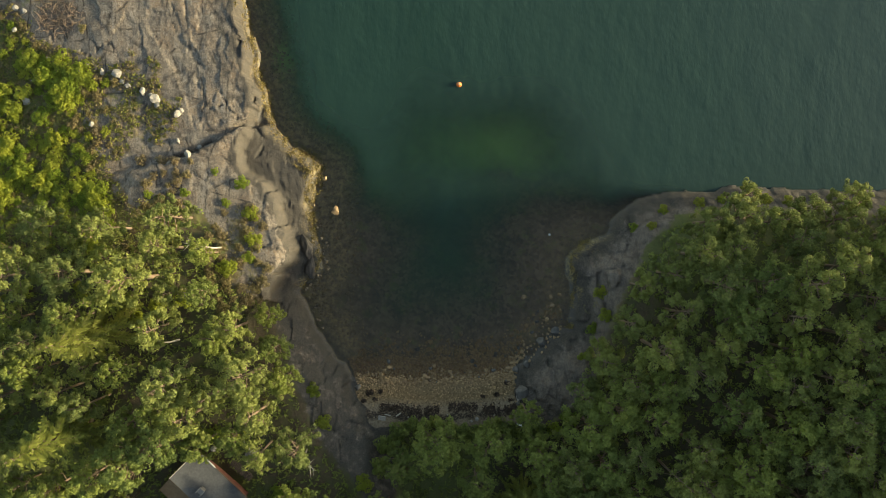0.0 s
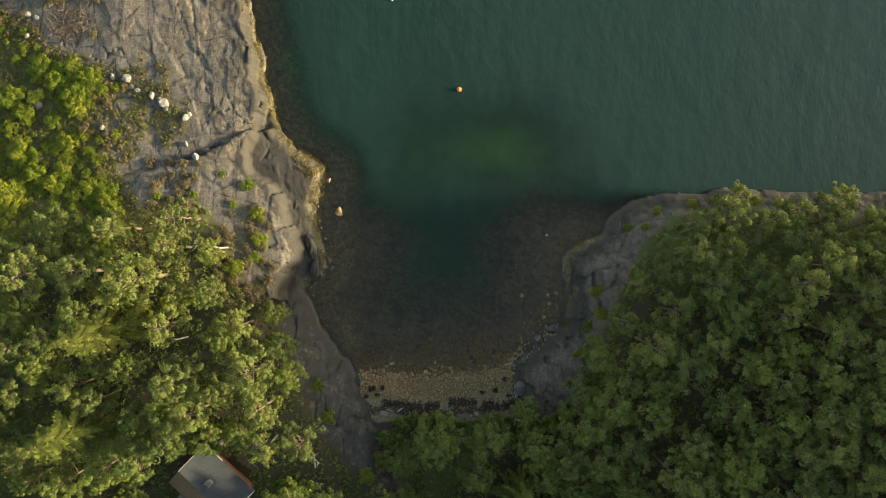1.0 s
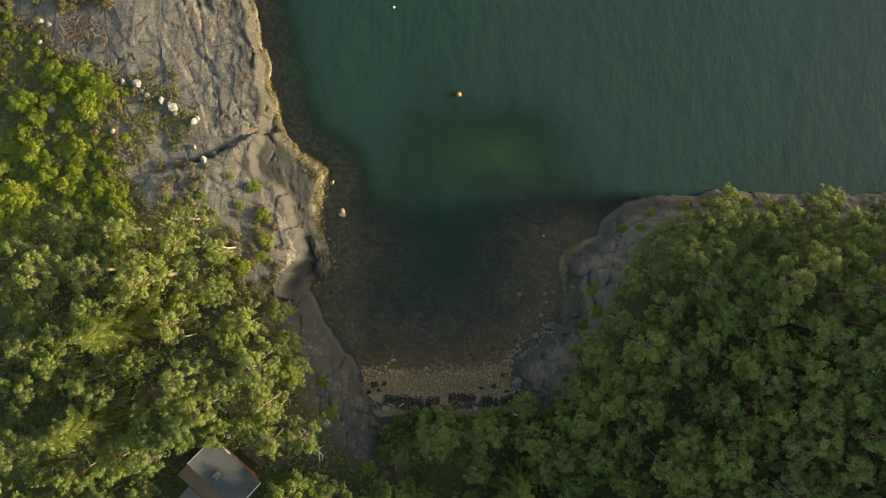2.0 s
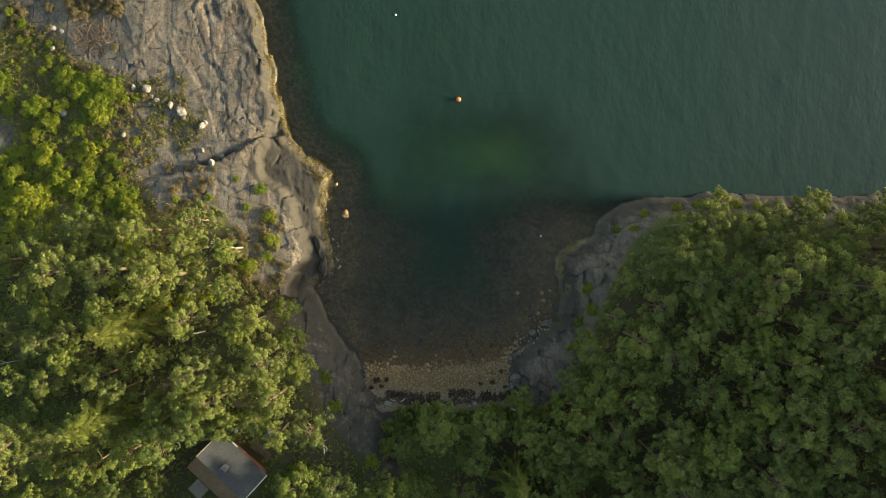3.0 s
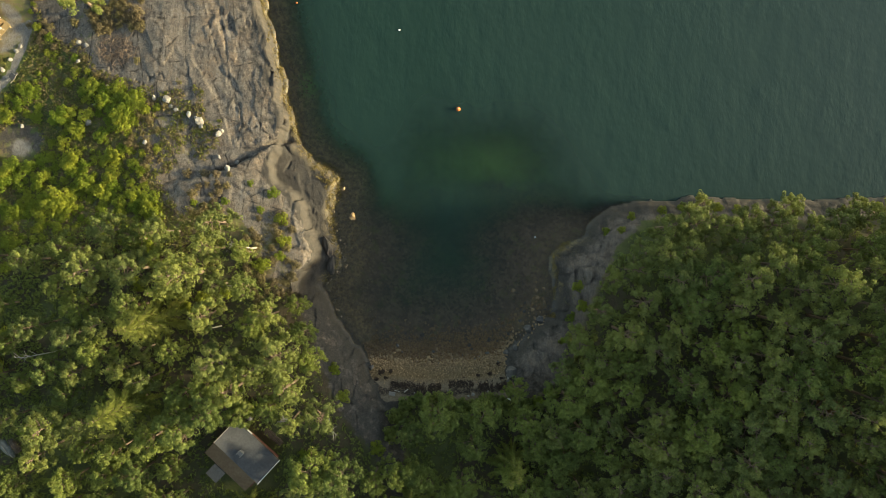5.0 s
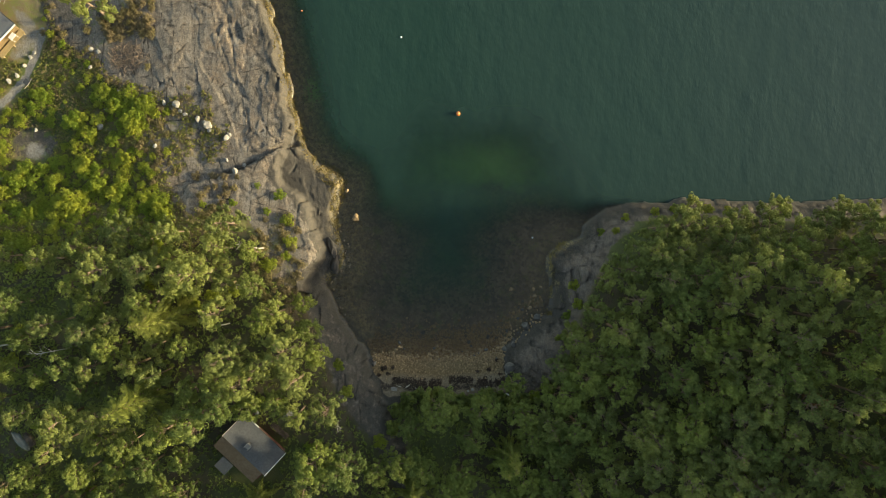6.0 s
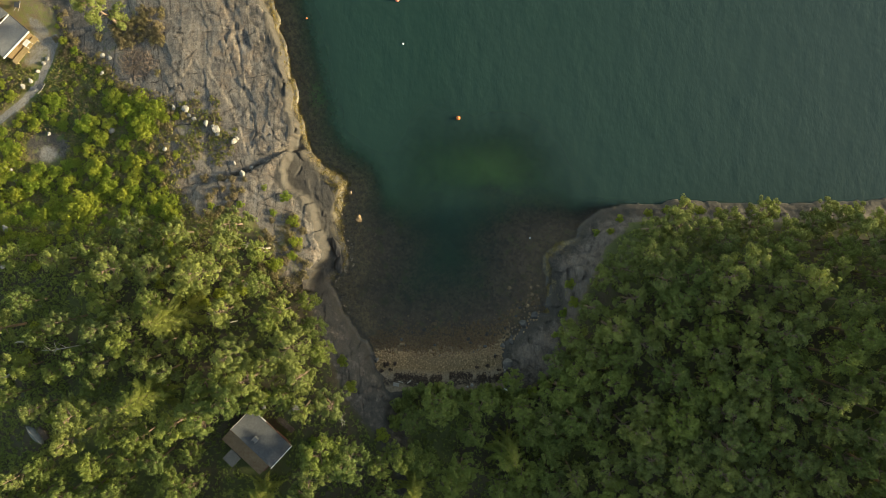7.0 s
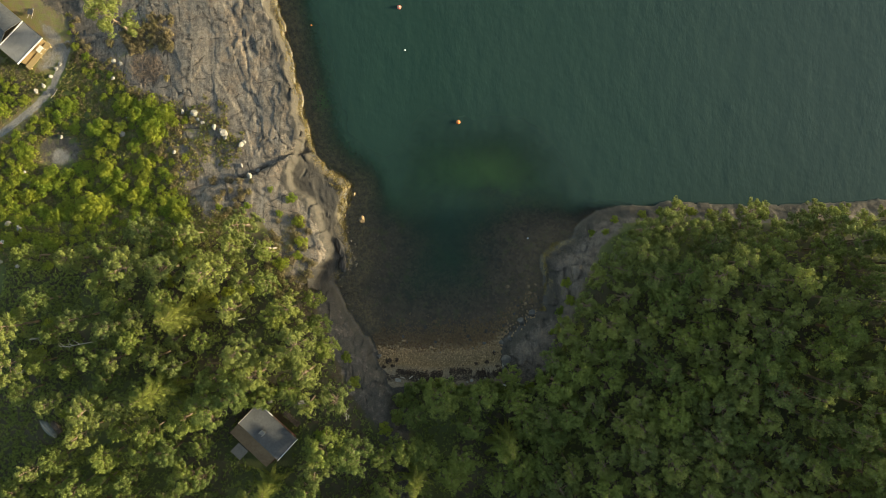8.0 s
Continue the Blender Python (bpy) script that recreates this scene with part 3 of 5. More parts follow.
def merge(pieces):
    verts, faces = [], []
    for v, f in pieces:
        n = len(verts)
        verts += v
        faces += [tuple(i + n for i in face) for face in f]
    return verts, faces


def leaves(rng, centres, normals, size, aspect=0.55, jitter=0.5):
    """A leaf at each centre, roughly square to its normal."""
    n = len(centres)
    nor = normals + rng.normal(0, jitter, (n, 3))
    nor /= np.linalg.norm(nor, axis=1)[:, None] + 1e-9
    a = np.cross(nor, rng.normal(0, 1, (n, 3)))
    a /= np.linalg.norm(a, axis=1)[:, None] + 1e-9
    b = np.cross(nor, a)
    s = size * rng.uniform(0.6, 1.35, (n, 1))
    tipv, root = centres + a * s * 1.15, centres - a * s * 0.75
    verts = np.stack([root + b * s * aspect, tipv, root - b * s * aspect], 1).reshape(-1, 3)
    faces = np.arange(n * 3).reshape(-1, 3)
    return verts.tolist(), faces.tolist()


def puff(rng, centre, radius, count, size, flat=0.75, jitter=0.5):
    v = rng.normal(0, 1, (count, 3))
    v /= np.linalg.norm(v, axis=1)[:, None]
    v[:, 2] = np.where(v[:, 2] < -0.25, -v[:, 2], v[:, 2])
    r = radius * rng.uniform(0.45, 1.0, (count, 1)) ** 0.6
    return leaves(rng, np.array(centre) + v * r * np.array([1, 1, flat]), v + np.array([0, 0, 0.35]), size, 0.55, jitter)


def tree_thing(name, trunk, limbs, crown, bark, leaf):
    root = new(name)
    for key, (v, f), m in (("trunk", merge([trunk, limbs]), bark), ("crown", crown, leaf)):
        if v:
            new(key, mesh_of(key, v, f, m, key != "crown")).parent = root
    return root


def make_pine(seed, height=8.5, radius=2.5, leaf=None):
    """A coastal pine: bent trunk, open limbs, twigs that end in small tufts of needles."""
    rng = np.random.default_rng(seed)
    bend = rng.uniform(-0.6, 0.6, 2)
    spine = [(bend[0] * t * t, bend[1] * t * t, t * height * 0.92) for t in np.linspace(0, 1, 6)]
    trunk = tube([(0, 0, -0.4)] + spine[1:], np.linspace(0.2, 0.05, 6), 7)
    limbs, tufts = [], []
    count = 16
    for k in range(count):
        t = 0.46 + 0.52 * (k / (count - 1))
        base = Vector((bend[0] * t * t, bend[1] * t * t, t * height * 0.9))
        ang = k * 2.4 + rng.uniform(-0.6, 0.6)
        reach = radius * (1.1 - 0.9 * ((t - 0.46) / 0.52) ** 1.7) * rng.uniform(0.55, 1.15)
        along = Vector((math.cos(ang), math.sin(ang), 0))
        aside = Vector((-along.y, along.x, 0))
        end = base + along * reach + Vector((0, 0, rng.uniform(0.1, 0.8)))
        knee = base.lerp(end, 0.5) + aside * rng.uniform(-0.25, 0.25) + Vector((0, 0, -0.15))
        limbs.append(tube([base, knee, end], [0.065, 0.045, 0.018], 4))
        for side in range(4 + int(2.2 * reach)):
            u = rng.uniform(0.3, 1.05) ** 0.7
            root = base.lerp(knee, u * 2) if u < 0.5 else knee.lerp(end, u * 2 - 1)
            tuft = root + along * rng.uniform(0.0, 0.5) + aside * rng.uniform(-0.85, 0.85) * (0.45 + 0.55 * u) + Vector((0, 0, rng.uniform(-0.05, 0.45)))
            limbs.append(tube([root, tuft], [0.03, 0.012], 3))
            tufts.append(puff(rng, tuft, rng.uniform(0.24, 0.5), 46, 0.115, 0.7, 0.45))
    return tree_thing("pine_tree", trunk, merge(limbs), merge(tufts), M_BARK, leaf or M_PINE)


def make_broad(seed, height=8.0, radius=2.5):
    """A broad-leaved tree: boughs round the stem, each a heap of small leafy lumps, with gaps between them."""
    rng = np.random.default_rng(seed)
    trunk = tube([(0, 0, -0.4), (0.1, 0.05, height * 0.3), (-0.05, 0.1, height * 0.6), (0, 0, height * 0.85)], [0.19, 0.15, 0.10, 0.04], 7)
    limbs, lumps = [], []
    boughs = 13
    for k in range(boughs):
        t = k / (boughs - 1)
        ang = k * 2.4 + rng.uniform(-0.3, 0.3)
        zc = 0.45 + 0.47 * t
        ring = radius * math.sqrt(max(0.01, 1 - ((zc - 0.45) / 0.5) ** 2)) * rng.uniform(0.5, 0.85)
        c = Vector((math.cos(ang) * ring, math.sin(ang) * ring, height * zc + rng.uniform(-0.3, 0.3)))
        stem = Vector((0, 0, height * (zc - 0.2)))
        fork = stem.lerp(c, 0.55) - Vector((0, 0, 0.2))
        limbs.append(tube([stem, fork, c], [0.07, 0.045, 0.02], 4))
        spread_r = radius * rng.uniform(0.28, 0.42)
        for j in range(8):
            v = Vector(rng.normal(0, 1, 3)).normalized() * spread_r * rng.uniform(0.6, 1.15)
            v.z = abs(v.z) * 0.75
            limbs.append(tube([fork, c + v], [0.022, 0.008], 3))
            lumps.append(puff(rng, c + v, rng.uniform(0.24, 0.48), 46, 0.12, 0.85, 0.6))
    return tree_thing("broadleaf_tree", trunk, merge(limbs), merge(lumps), M_BARK, M_BROAD)


def make_spruce(seed, height=9.5, radius=2.6):
    """A spruce: whorls of drooping sprays on a straight stem."""
    rng = np.random.default_rng(seed)
    trunk = tube([(0, 0, -0.4), (0, 0, height * 0.5), (0, 0, height)], [0.18, 0.11, 0.015], 7)
    limbs, blades = [], []
    levels = 14
    for k in range(levels):
        t = 0.16 + 0.82 * k / (levels - 1)
        reach = radius * (1 - t) ** 0.8 * 1.2 + 0.12
        arms = 6 if t < 0.6 else 5
        for b in range(arms):
            ang = b * 2 * math.pi / arms + k * 0.9 + rng.uniform(-0.25, 0.25)
            ln = reach * rng.uniform(0.45, 1.35)
            out = np.array([math.cos(ang), math.sin(ang), 0])
            side = np.array([-out[1], out[0], 0])
            a = np.array([0, 0, height * t])
            b_end = a + out * ln + np.array([0, 0, -0.3 * ln])
            limbs.append(tube([tuple(a), tuple(b_end)], [0.035, 0.008], 3))
            for s in np.arange(0.2, 1.03, 0.17 / max(ln, 0.3)):
                p = a + (b_end - a) * s
                for sg in (-1, -0.45, 0.45, 1):
                    w = (0.34 * (1.2 - s) * min(1, ln) + 0.13) * rng.uniform(0.6, 1.3)
                    tip = p + out * w * rng.uniform(0.5, 1.0) + side * sg * w + np.array([0, 0, -0.3 * w * abs(sg) + 0.16 * rng.uniform(-1, 1)])
                    q = side * 0.075 - out * 0.075 * np.sign(sg)
                    blades += [p + q, tip, p - q]
    crown = (np.array(blades).tolist(), np.arange(len(blades)).reshape(-1, 3).tolist())
    return tree_thing("spruce_tree", trunk, merge(limbs), crown, M_BARK, M_SPRUCE)


def make_bush(seed, leaf, name="shrub", radius=1.0, height=1.2, lumps=8, count=85, size=0.11):
    rng = np.random.default_rng(seed)
    stems, crown = [], []
    for k in range(lumps):
        ang, rr = k * 2.4, radius * math.sqrt((k + 0.3) / lumps) * 0.8
        c = (math.cos(ang) * rr, math.sin(ang) * rr, height * rng.uniform(0.4, 0.85) * (1.1 - 0.4 * rr / radius))
        stems.append(tube([(c[0] * 0.2, c[1] * 0.2, -0.2), c], [0.03, 0.01], 4))
        crown.append(puff(rng, c, rng.uniform(0.3, 0.5) * radius, count, size, 0.8, 0.6))
    root = new(name)
    for key, (v, f), m in (("stem", merge(stems), M_BARK), ("foliage", merge(crown), leaf)):
        new(key, mesh_of(key, v, f, m)).parent = root
    return root


class Stock:
    """Variants of one kind: the first placing of a variant is the thing itself, the next ones are copies."""

    def __init__(self, makers):
        self.makers, self.made = makers, {}

    def put(self, k, x, y, z, turn, sx, sz, **tags):
        k %= len(self.makers)
        m = pose(x, y, z, 0, 0, turn) @ Matrix.Diagonal((sx, sx, sz, 1))
        if k not in self.made:
            ob = self.makers[k]()
            ob.matrix_basis = m
            self.made[k] = ob
        else:
            first = self.made[k]
            ob = copy_thing(first, m @ Matrix.Diagonal((1 / first.scale[0], 1 / first.scale[1], 1 / first.scale[2], 1)))
        return tagged(ob, **tags)


PINES = Stock([lambda s=s: make_pine(s, 8.5 + 0.5 * (s % 3), 2.5) for s in range(5)])
BROADS = Stock([lambda s=s: make_broad(10 + s, 8.0, 2.5) for s in range(4)])
SPRUCES = Stock([lambda s=s: make_spruce(20 + s) for s in range(3)])
SHRUBS = Stock([lambda s=s: make_bush(30 + s, M_BUSH) for s in range(4)])
HEATHERS = Stock([lambda s=s: make_bush(40 + s, M_DRY, "heather_clump", 0.8, 0.5, 7, 70, 0.085) for s in range(3)])
BEACH_BUSHES = Stock([lambda s=s: make_bush(46 + s, M_BROAD, "shrub", 1.0, 1.3, 12, 85, 0.11) for s in range(3)])
rng = np.random.default_rng(7)


def plant(stock, spots, base, label, category, group, tall=(0.9, 1.1)):
    for k, (x, y, r) in enumerate(spots):
        s = r / base
        stock.put(k, x, y, ground_height(x, y), rng.uniform(0, 360), s, (0.55 + 0.45 * s) * rng.uniform(*tall), label=label, category=category, group=group)


WEST_PINES = [(-47.6, 33.4, 3.2), (-42.8, 3.1, 2.4), (-35.6, 3, 2.2), (-28.8, 4.2, 2.3), (-44.4, -1.7, 2.9), (-39.2, -1.8, 2.8), (-32, -2.4, 3.2), (-60.1, -10.1, 2.6),
              (-60.9, -15.4, 2.9), (-51.2, -8.9, 2.1), (-46.9, -10.1, 2.4), (-46, -14.5, 2.1), (-29.2, -7.3, 2.4), (-22.1, -7.7, 2), (-28, -12.9, 2.9), (-26.4, -16.9, 2.9),
              (-20.6, -12.8, 3.1), (-19.4, -16.6, 2.3), (-15.7, -20.6, 2.3), (-50, -21.4, 2.8), (-55.3, -20.9, 1.8), (-50.9, -25.1, 2), (-58.5, -30.7, 1.6)]
WEST_BROADS = [(-25.2, -4, 1.8), (-28.7, -19.3, 2.9), (-32.8, -21.6, 3.1), (-36.8, -23.3, 2.4), (-46.1, -25.2, 1.8), (-55.2, -29.2, 2), (-52.1, -33.1, 2.4), (-48.1, -29.1, 2),
               (-43.3, -28.2, 2), (-39.2, -28.2, 2.4), (-36.8, -32.2, 2.4), (-44.9, -32.3, 2), (-60.9, -33.8, 2), (-41.7, -25, 2), (-17.1, -27.4, 2.9), (-13.1, -28.2, 2.8),
               (-19.9, -34.2, 2.4), (-34.5, -31.9, 1.6), (-39.2, -6.5, 2.3), (-43.2, -12.1, 2.1), (-42, -19.3, 1.9), (-23.9, -8.9, 2), (-34, -12.1, 1.8), (-25.3, 0.3, 1.6),
               (-32.8, -17.6, 2), (-18.2, -10.1, 1.8), (-19.3, -6.7, 1.5), (-17, -13.3, 1.7)]
HOLLOW_BROADS = [(-0.5, -21.4, 3.2), (-4.7, -23.7, 2.1), (5.6, -21, 2.7), (3.9, -25.4, 2.2), (10.8, -21.8, 2.5), (9.6, -18, 1.7), (-6.2, -28.3, 2.2), (-2.9, -29.8, 2.4), (2.6, -30.4, 2.4), (14.8, -27.2, 2.6), (-9.1, -29.1, 2), (-4.4, -28.9, 2.4), (1, -32.2, 2.4), (16.1, -26.1, 2.4), (7.6, -33, 2.2), (-8.1, -33.8, 2.2), (11.7, -33.8, 2.4)]
SPRUCE_SPOTS = [(-36.6, -8.4, 3.6), (-39.5, -18.7, 3.6), (-35, -4.6, 1.8), (-25.3, -33.2, 2.3), (9.2, -27.4, 2.3), (-4.3, -32.6, 2.4), (8.2, -28.2, 2.3)]
SHORE_PINES = [(29.2, 3.7, 2.3), (27.4, 0.2, 2.6), (32.4, 4.1, 2.4), (24.6, -1.9, 2.2), (30.9, 0.2, 2.6), (36, 3.7, 2.3), (37.8, 1.6, 2.5), (21.8, -3.3, 1.8), (25.3, -6.1, 2.4), (20.5, -7.5, 2), (17.7, -11.7, 2.4), (20.1, -13.4, 2.8), (15.6, -15.2, 2), (34.2, 6.6, 1.8), (45.2, 6.2, 2.4), (47.4, 2.3, 2.8), (43.1, 3.8, 2.2), (51, 4.1, 2.4), (54.5, 5.9, 2.4), (68.5, 5, 2.4), (74, 5.2, 2.4)]
plant(PINES, WEST_PINES, 2.5, "sunlit green coastal pine with reddish limbs", "pine tree", "pines of the western shore")
plant(BROADS, WEST_BROADS, 2.5, "green broad-leaved tree in the sunlit wood", "tree", "broad-leaved trees of the western wood")
plant(BROADS, HOLLOW_BROADS, 2.5, "fresh green broad-leaved tree behind the beach", "tree", "trees behind the beach", (0.8, 0.95))
plant(SPRUCES, SPRUCE_SPOTS, 2.6, "yellowish spruce with drooping star-shaped branches", "spruce tree", "spruces", (1.1, 1.25))
plant(PINES, SHORE_PINES, 2.5, "dark green pine on the rocky eastern shore", "pine tree", "pines of the eastern shore", (0.8, 0.95))


def scattered(lo, hi, gap, inside, tries, taken=()):
    """Random spots at least gap apart for which inside(x, y) holds."""
    spots = [(x, y) for x, y in taken]
    start = len(spots)
    cand = np.stack([rng.uniform(lo[0], hi[0], tries), rng.uniform(lo[1], hi[1], tries)], -1)
    keep = inside(cand[:, 0], cand[:, 1])
    for x, y in cand[keep]:
        if all((x - a) ** 2 + (y - b) ** 2 > gap * gap for a, b in spots):
            spots.append((float(x), float(y)))
    return spots[start:]


taken = [(x, y) for x, y, r in HOLLOW_BROADS + SPRUCE_SPOTS + SHORE_PINES]
wood = scattered((10, -42), (76, 6), 3.3, lambda x, y: (signed(x, y, GREEN_EAST) < -0.2) & ((y > -32) | (x > 15)), 12000, taken)
for k, (x, y) in enumerate(wood):
    r = rng.uniform(1.9, 3.1)
    pine = rng.random() < 0.62
    (PINES if pine else BROADS).put(k, x, y, ground_height(x, y), rng.uniform(0, 360), r / 2.5, rng.uniform(0.85, 1.1) * (1.0 if x < 46 else 1.15 if x < 58 else 1.4),
                                    label="dark green pine in the dense eastern wood" if pine else "dark green broad-leaved tree in the dense eastern wood",
                                    category="pine tree" if pine else "tree", group="trees of the eastern wood")
rusty = make_pine(4, 9.0, 2.0, M_RUST)
rusty.matrix_basis = pose(44.6, -17.4, ground_height(44.6, -17.4), 0, 0, 40) @ Matrix.Diagonal((0.42, 0.42, 1.0, 1))
tagged(rusty, "dying pine with rust-red needles in the eastern wood", "pine tree")
taken = [(x, y) for x, y, r in WEST_PINES + WEST_BROADS + SPRUCE_SPOTS]
fill = scattered((-60, -36), (-17, 4), 3.3, lambda x, y: (signed(x, y, GREEN_WEST) < -0.2) & (y < 2) & (np.hypot(x + 26.8, y + 28) > 6.5) & (np.hypot(x + 20.5, y + 25) > 4.0) & (np.hypot(x + 61, y + 27) > 5.5) & ((x > -50) | (rng.random(x.shape) < 0.25)), 1500, taken)
for k, (x, y) in enumerate(fill):
    r, pine = rng.uniform(1.6, 2.3), k % 3 == 0
    (PINES if pine else BROADS).put(k, x, y, ground_height(x, y), rng.uniform(0, 360), r / 2.5, rng.uniform(0.7, 0.95),
                                    label="sunlit green coastal pine with reddish limbs" if pine else "green broad-leaved tree in the sunlit wood",
                                    category="pine tree" if pine else "tree", group="young trees of the western wood")
taken += fill
back = scattered((-78, -46), (14, -35), 4.0, lambda x, y: y < -36, 900, taken)
for k, (x, y) in enumerate(back):
    BROADS.put(k, x, y, ground_height(x, y), rng.uniform(0, 360), rng.uniform(0.8, 1.1), rng.uniform(0.85, 1.1),
               label="green broad-leaved tree in the southern wood", category="tree", group="trees of the southern wood")



# ---- the cabin in the wood ----
def make_cabin():
    """Built round the middle of its ridge, which runs along x; the grey slope falls towards +y."""
    root = new("cabin")
    bm = bmesh.new()
    box(bm, 0, 0.55, 1.1, 7.0, 4.7, 2.6, 0, 0.03)
    part("wall", bm, M_REDWALL, root, "red painted board wall")
    bm = bmesh.new()
    slab(bm, [(-3.95, -0.12, 3.78), (3.75, -0.12, 3.78), (3.75, 3.45, 2.5), (-3.95, 3.45, 2.5)], 0.15)
    grey = part("roof_slope", bm, M_ROOFGREY, root, "grey felt roof slope")
    for x in np.arange(-3.0, 3.6, 1.0):
        bm = bmesh.new()
        slab(bm, [(x - 0.02, -0.1, 3.80), (x + 0.02, -0.1, 3.80), (x + 0.02, 3.44, 2.53), (x - 0.02, 3.44, 2.53)], 0.03)
        part("felt_seam", bm, M_ROOFGREY, grey)
    bm = bmesh.new()
    slab(bm, [(-4.0, -2.4, 2.75), (3.3, -2.4, 2.75), (3.3, -0.13, 3.5), (-4.0, -0.13, 3.5)], 0.14)
    part("roof_slope", bm, M_MOSSROOF, root, "brown needle-strewn roof slope")
    bm = bmesh.new()
    box(bm, -2.55, 3.52, 2.44, 2.7, 0.13, 0.11, 0, 0.02)
    part("gutter", bm, M_WHITE, root, "white gutter")
    bm = bmesh.new()
    box(bm, 1.3, 3.5, 2.4, 4.9, 0.10, 0.12, 0, 0.02)
    part("fascia", bm, M_OLDLOG, root, "dark brown fascia board")
    bm = bmesh.new()
    slab(bm, [(3.76, -0.14, 3.84), (3.86, -0.14, 3.84), (3.86, 3.5, 2.54), (3.76, 3.5, 2.54)], 0.2)
    part("bargeboard", bm, M_WHITE, root, "white bargeboard")
    bm = bmesh.new()
    slab(bm, [(-4.03, -0.14, 3.82), (-3.96, -0.14, 3.82), (-3.96, 3.5, 2.52), (-4.03, 3.5, 2.52)], 0.18)
    part("bargeboard", bm, M_GREYWOOD, root, "grey bargeboard")
    bm = bmesh.new()
    box(bm, -0.55, 1.2, 3.5, 0.5, 0.55, 0.7, 0, 0.03)
    stack = part("chimney", bm, M_ROOFPALE, root, "pale rendered chimney")
    for sg in (-1, 1):
        bm = bmesh.new()
        box(bm, -0.55 + sg * 0.3, 1.2, 3.88, 0.12, 0.8, 0.1, 0, 0.02)
        part("chimney_cap", bm, M_STONE, stack)
    bm = bmesh.new()
    box(bm, -0.55, 1.52, 3.88, 0.48, 0.14, 0.1, 0, 0.02)
    part("chimney_cap", bm, M_STONE, stack)
    return root


cabin = make_cabin()
cabin.matrix_basis = pose(-26.8, -27.1, ground_height(-27.0, -27.4) - 0.1, 0, 0, -43.5)
tagged(cabin, "small red cabin with a grey gable roof among the trees", "cabin")


def make_shed():
    root = new("shed")
    bm = bmesh.new()
    box(bm, 0, 0, 0.9, 1.5, 1.5, 2.0, 0, 0.02)
    part("wall", bm, M_GREYWOOD, root)
    bm = bmesh.new()
    slab(bm, [(-0.95, -0.95, 2.05), (0.95, -0.95, 2.05), (0.95, 0.95, 2.25), (-0.95, 0.95, 2.25)], 0.1)
    part("roof", bm, M_OLDROOF, root, "weathered grey-brown flat roof")
    return root


shed = make_shed()
shed.matrix_basis = pose(-30.15, -29.0, ground_height(-30.2, -29.0), 0, 0, -43.5)
tagged(shed, "small grey wooden shed beside the cabin", "shed")


def make_house():
    """A long house, its near gable end at the origin, running along +x."""
    root = new("house")
    bm = bmesh.new()
    box(bm, 6.5, 0, 1.2, 12.6, 4.6, 2.9, 0, 0.03)
    part("wall", bm, M_OCHREWALL, root, "ochre timber wall")
    bm = bmesh.new()
    slab(bm, [(0, -2.6, 2.75), (3.7, -2.6, 2.75), (3.7, 2.6, 3.15), (0, 2.6, 3.15)], 0.14)
    part("roof", bm, M_ROOFPALE, root, "pale grey slate roof")
    bm = bmesh.new()
    slab(bm, [(3.85, -2.7, 2.95), (13, -2.7, 2.95), (13, 0, 4.1), (3.85, 0, 4.1)], 0.16)
    part("roof_slope", bm, M_ROOFGREY, root, "dark grey roof slope")
    bm = bmesh.new()
    slab(bm, [(3.85, 0.02, 4.1), (13, 0.02, 4.1), (13, 2.7, 2.95), (3.85, 2.7, 2.95)], 0.16)
    part("roof_slope", bm, M_ROOFGREY, root, "dark grey roof slope")
    for x in (-0.05, 3.77):
        bm = bmesh.new()
        slab(bm, [(x - 0.06, -2.65, 2.84), (x + 0.06, -2.65, 2.84), (x + 0.06, 2.65, 3.24), (x - 0.06, 2.65, 3.24)], 0.2)
        part("bargeboard", bm, M_WHITE, root, "white roof edge board")
    bm = bmesh.new()
    box(bm, 2.0, -2.66, 2.7, 3.9, 0.1, 0.12, 0, 0.02)
    part("gutter", bm, M_DARK, root)
    return root


house = make_house()
HX, HY = -62.5, 30.3
hz = ground_height(-62, 30.0) - 0.9
house.matrix_basis = pose(HX, HY, hz, 0, 0, 140)
tagged(house, "ochre timber house with a pale grey roof", "house")

deck = new("deck")
for k in range(7):
    bm = bmesh.new()
    box(bm, -0.12 - 0.125 * k, 0, 0.42, 0.115, 5.0, 0.04, 0, 0.004)
    part("plank", bm, M_DECK, deck)
for k in (-2.2, 0, 2.2):
    bm = bmesh.new()
    box(bm, -0.5, k, 0.18, 0.8, 0.12, 0.44, 0, 0.01)
    part("joist", bm, M_DECK, deck)
deck.matrix_basis = pose(HX, HY, hz + 1.1, 0, 0, 140)
tagged(deck, "narrow deck of fresh yellow planks along the house", "deck")
table = new("garden_table")
bm = bmesh.new()
box(bm, 0, 0, 0.74, 0.7, 1.0, 0.05, 0, 0.015)
part("tabletop", bm, M_WHITE, table, "white tabletop")
for sx in (-1, 1):
    for sy in (-1, 1):
        bm = bmesh.new()
        box(bm, sx * 0.3, sy * 0.42, 0.36, 0.05, 0.05, 0.72, 0, 0.005)
        part("leg", bm, M_WHITE, table)
table.matrix_basis = pose(HX, HY, hz + 1.54, 0, 0, 140) @ pose(-0.48, -1.0, 0)
tagged(table, "white garden table on the timber deck", "table")


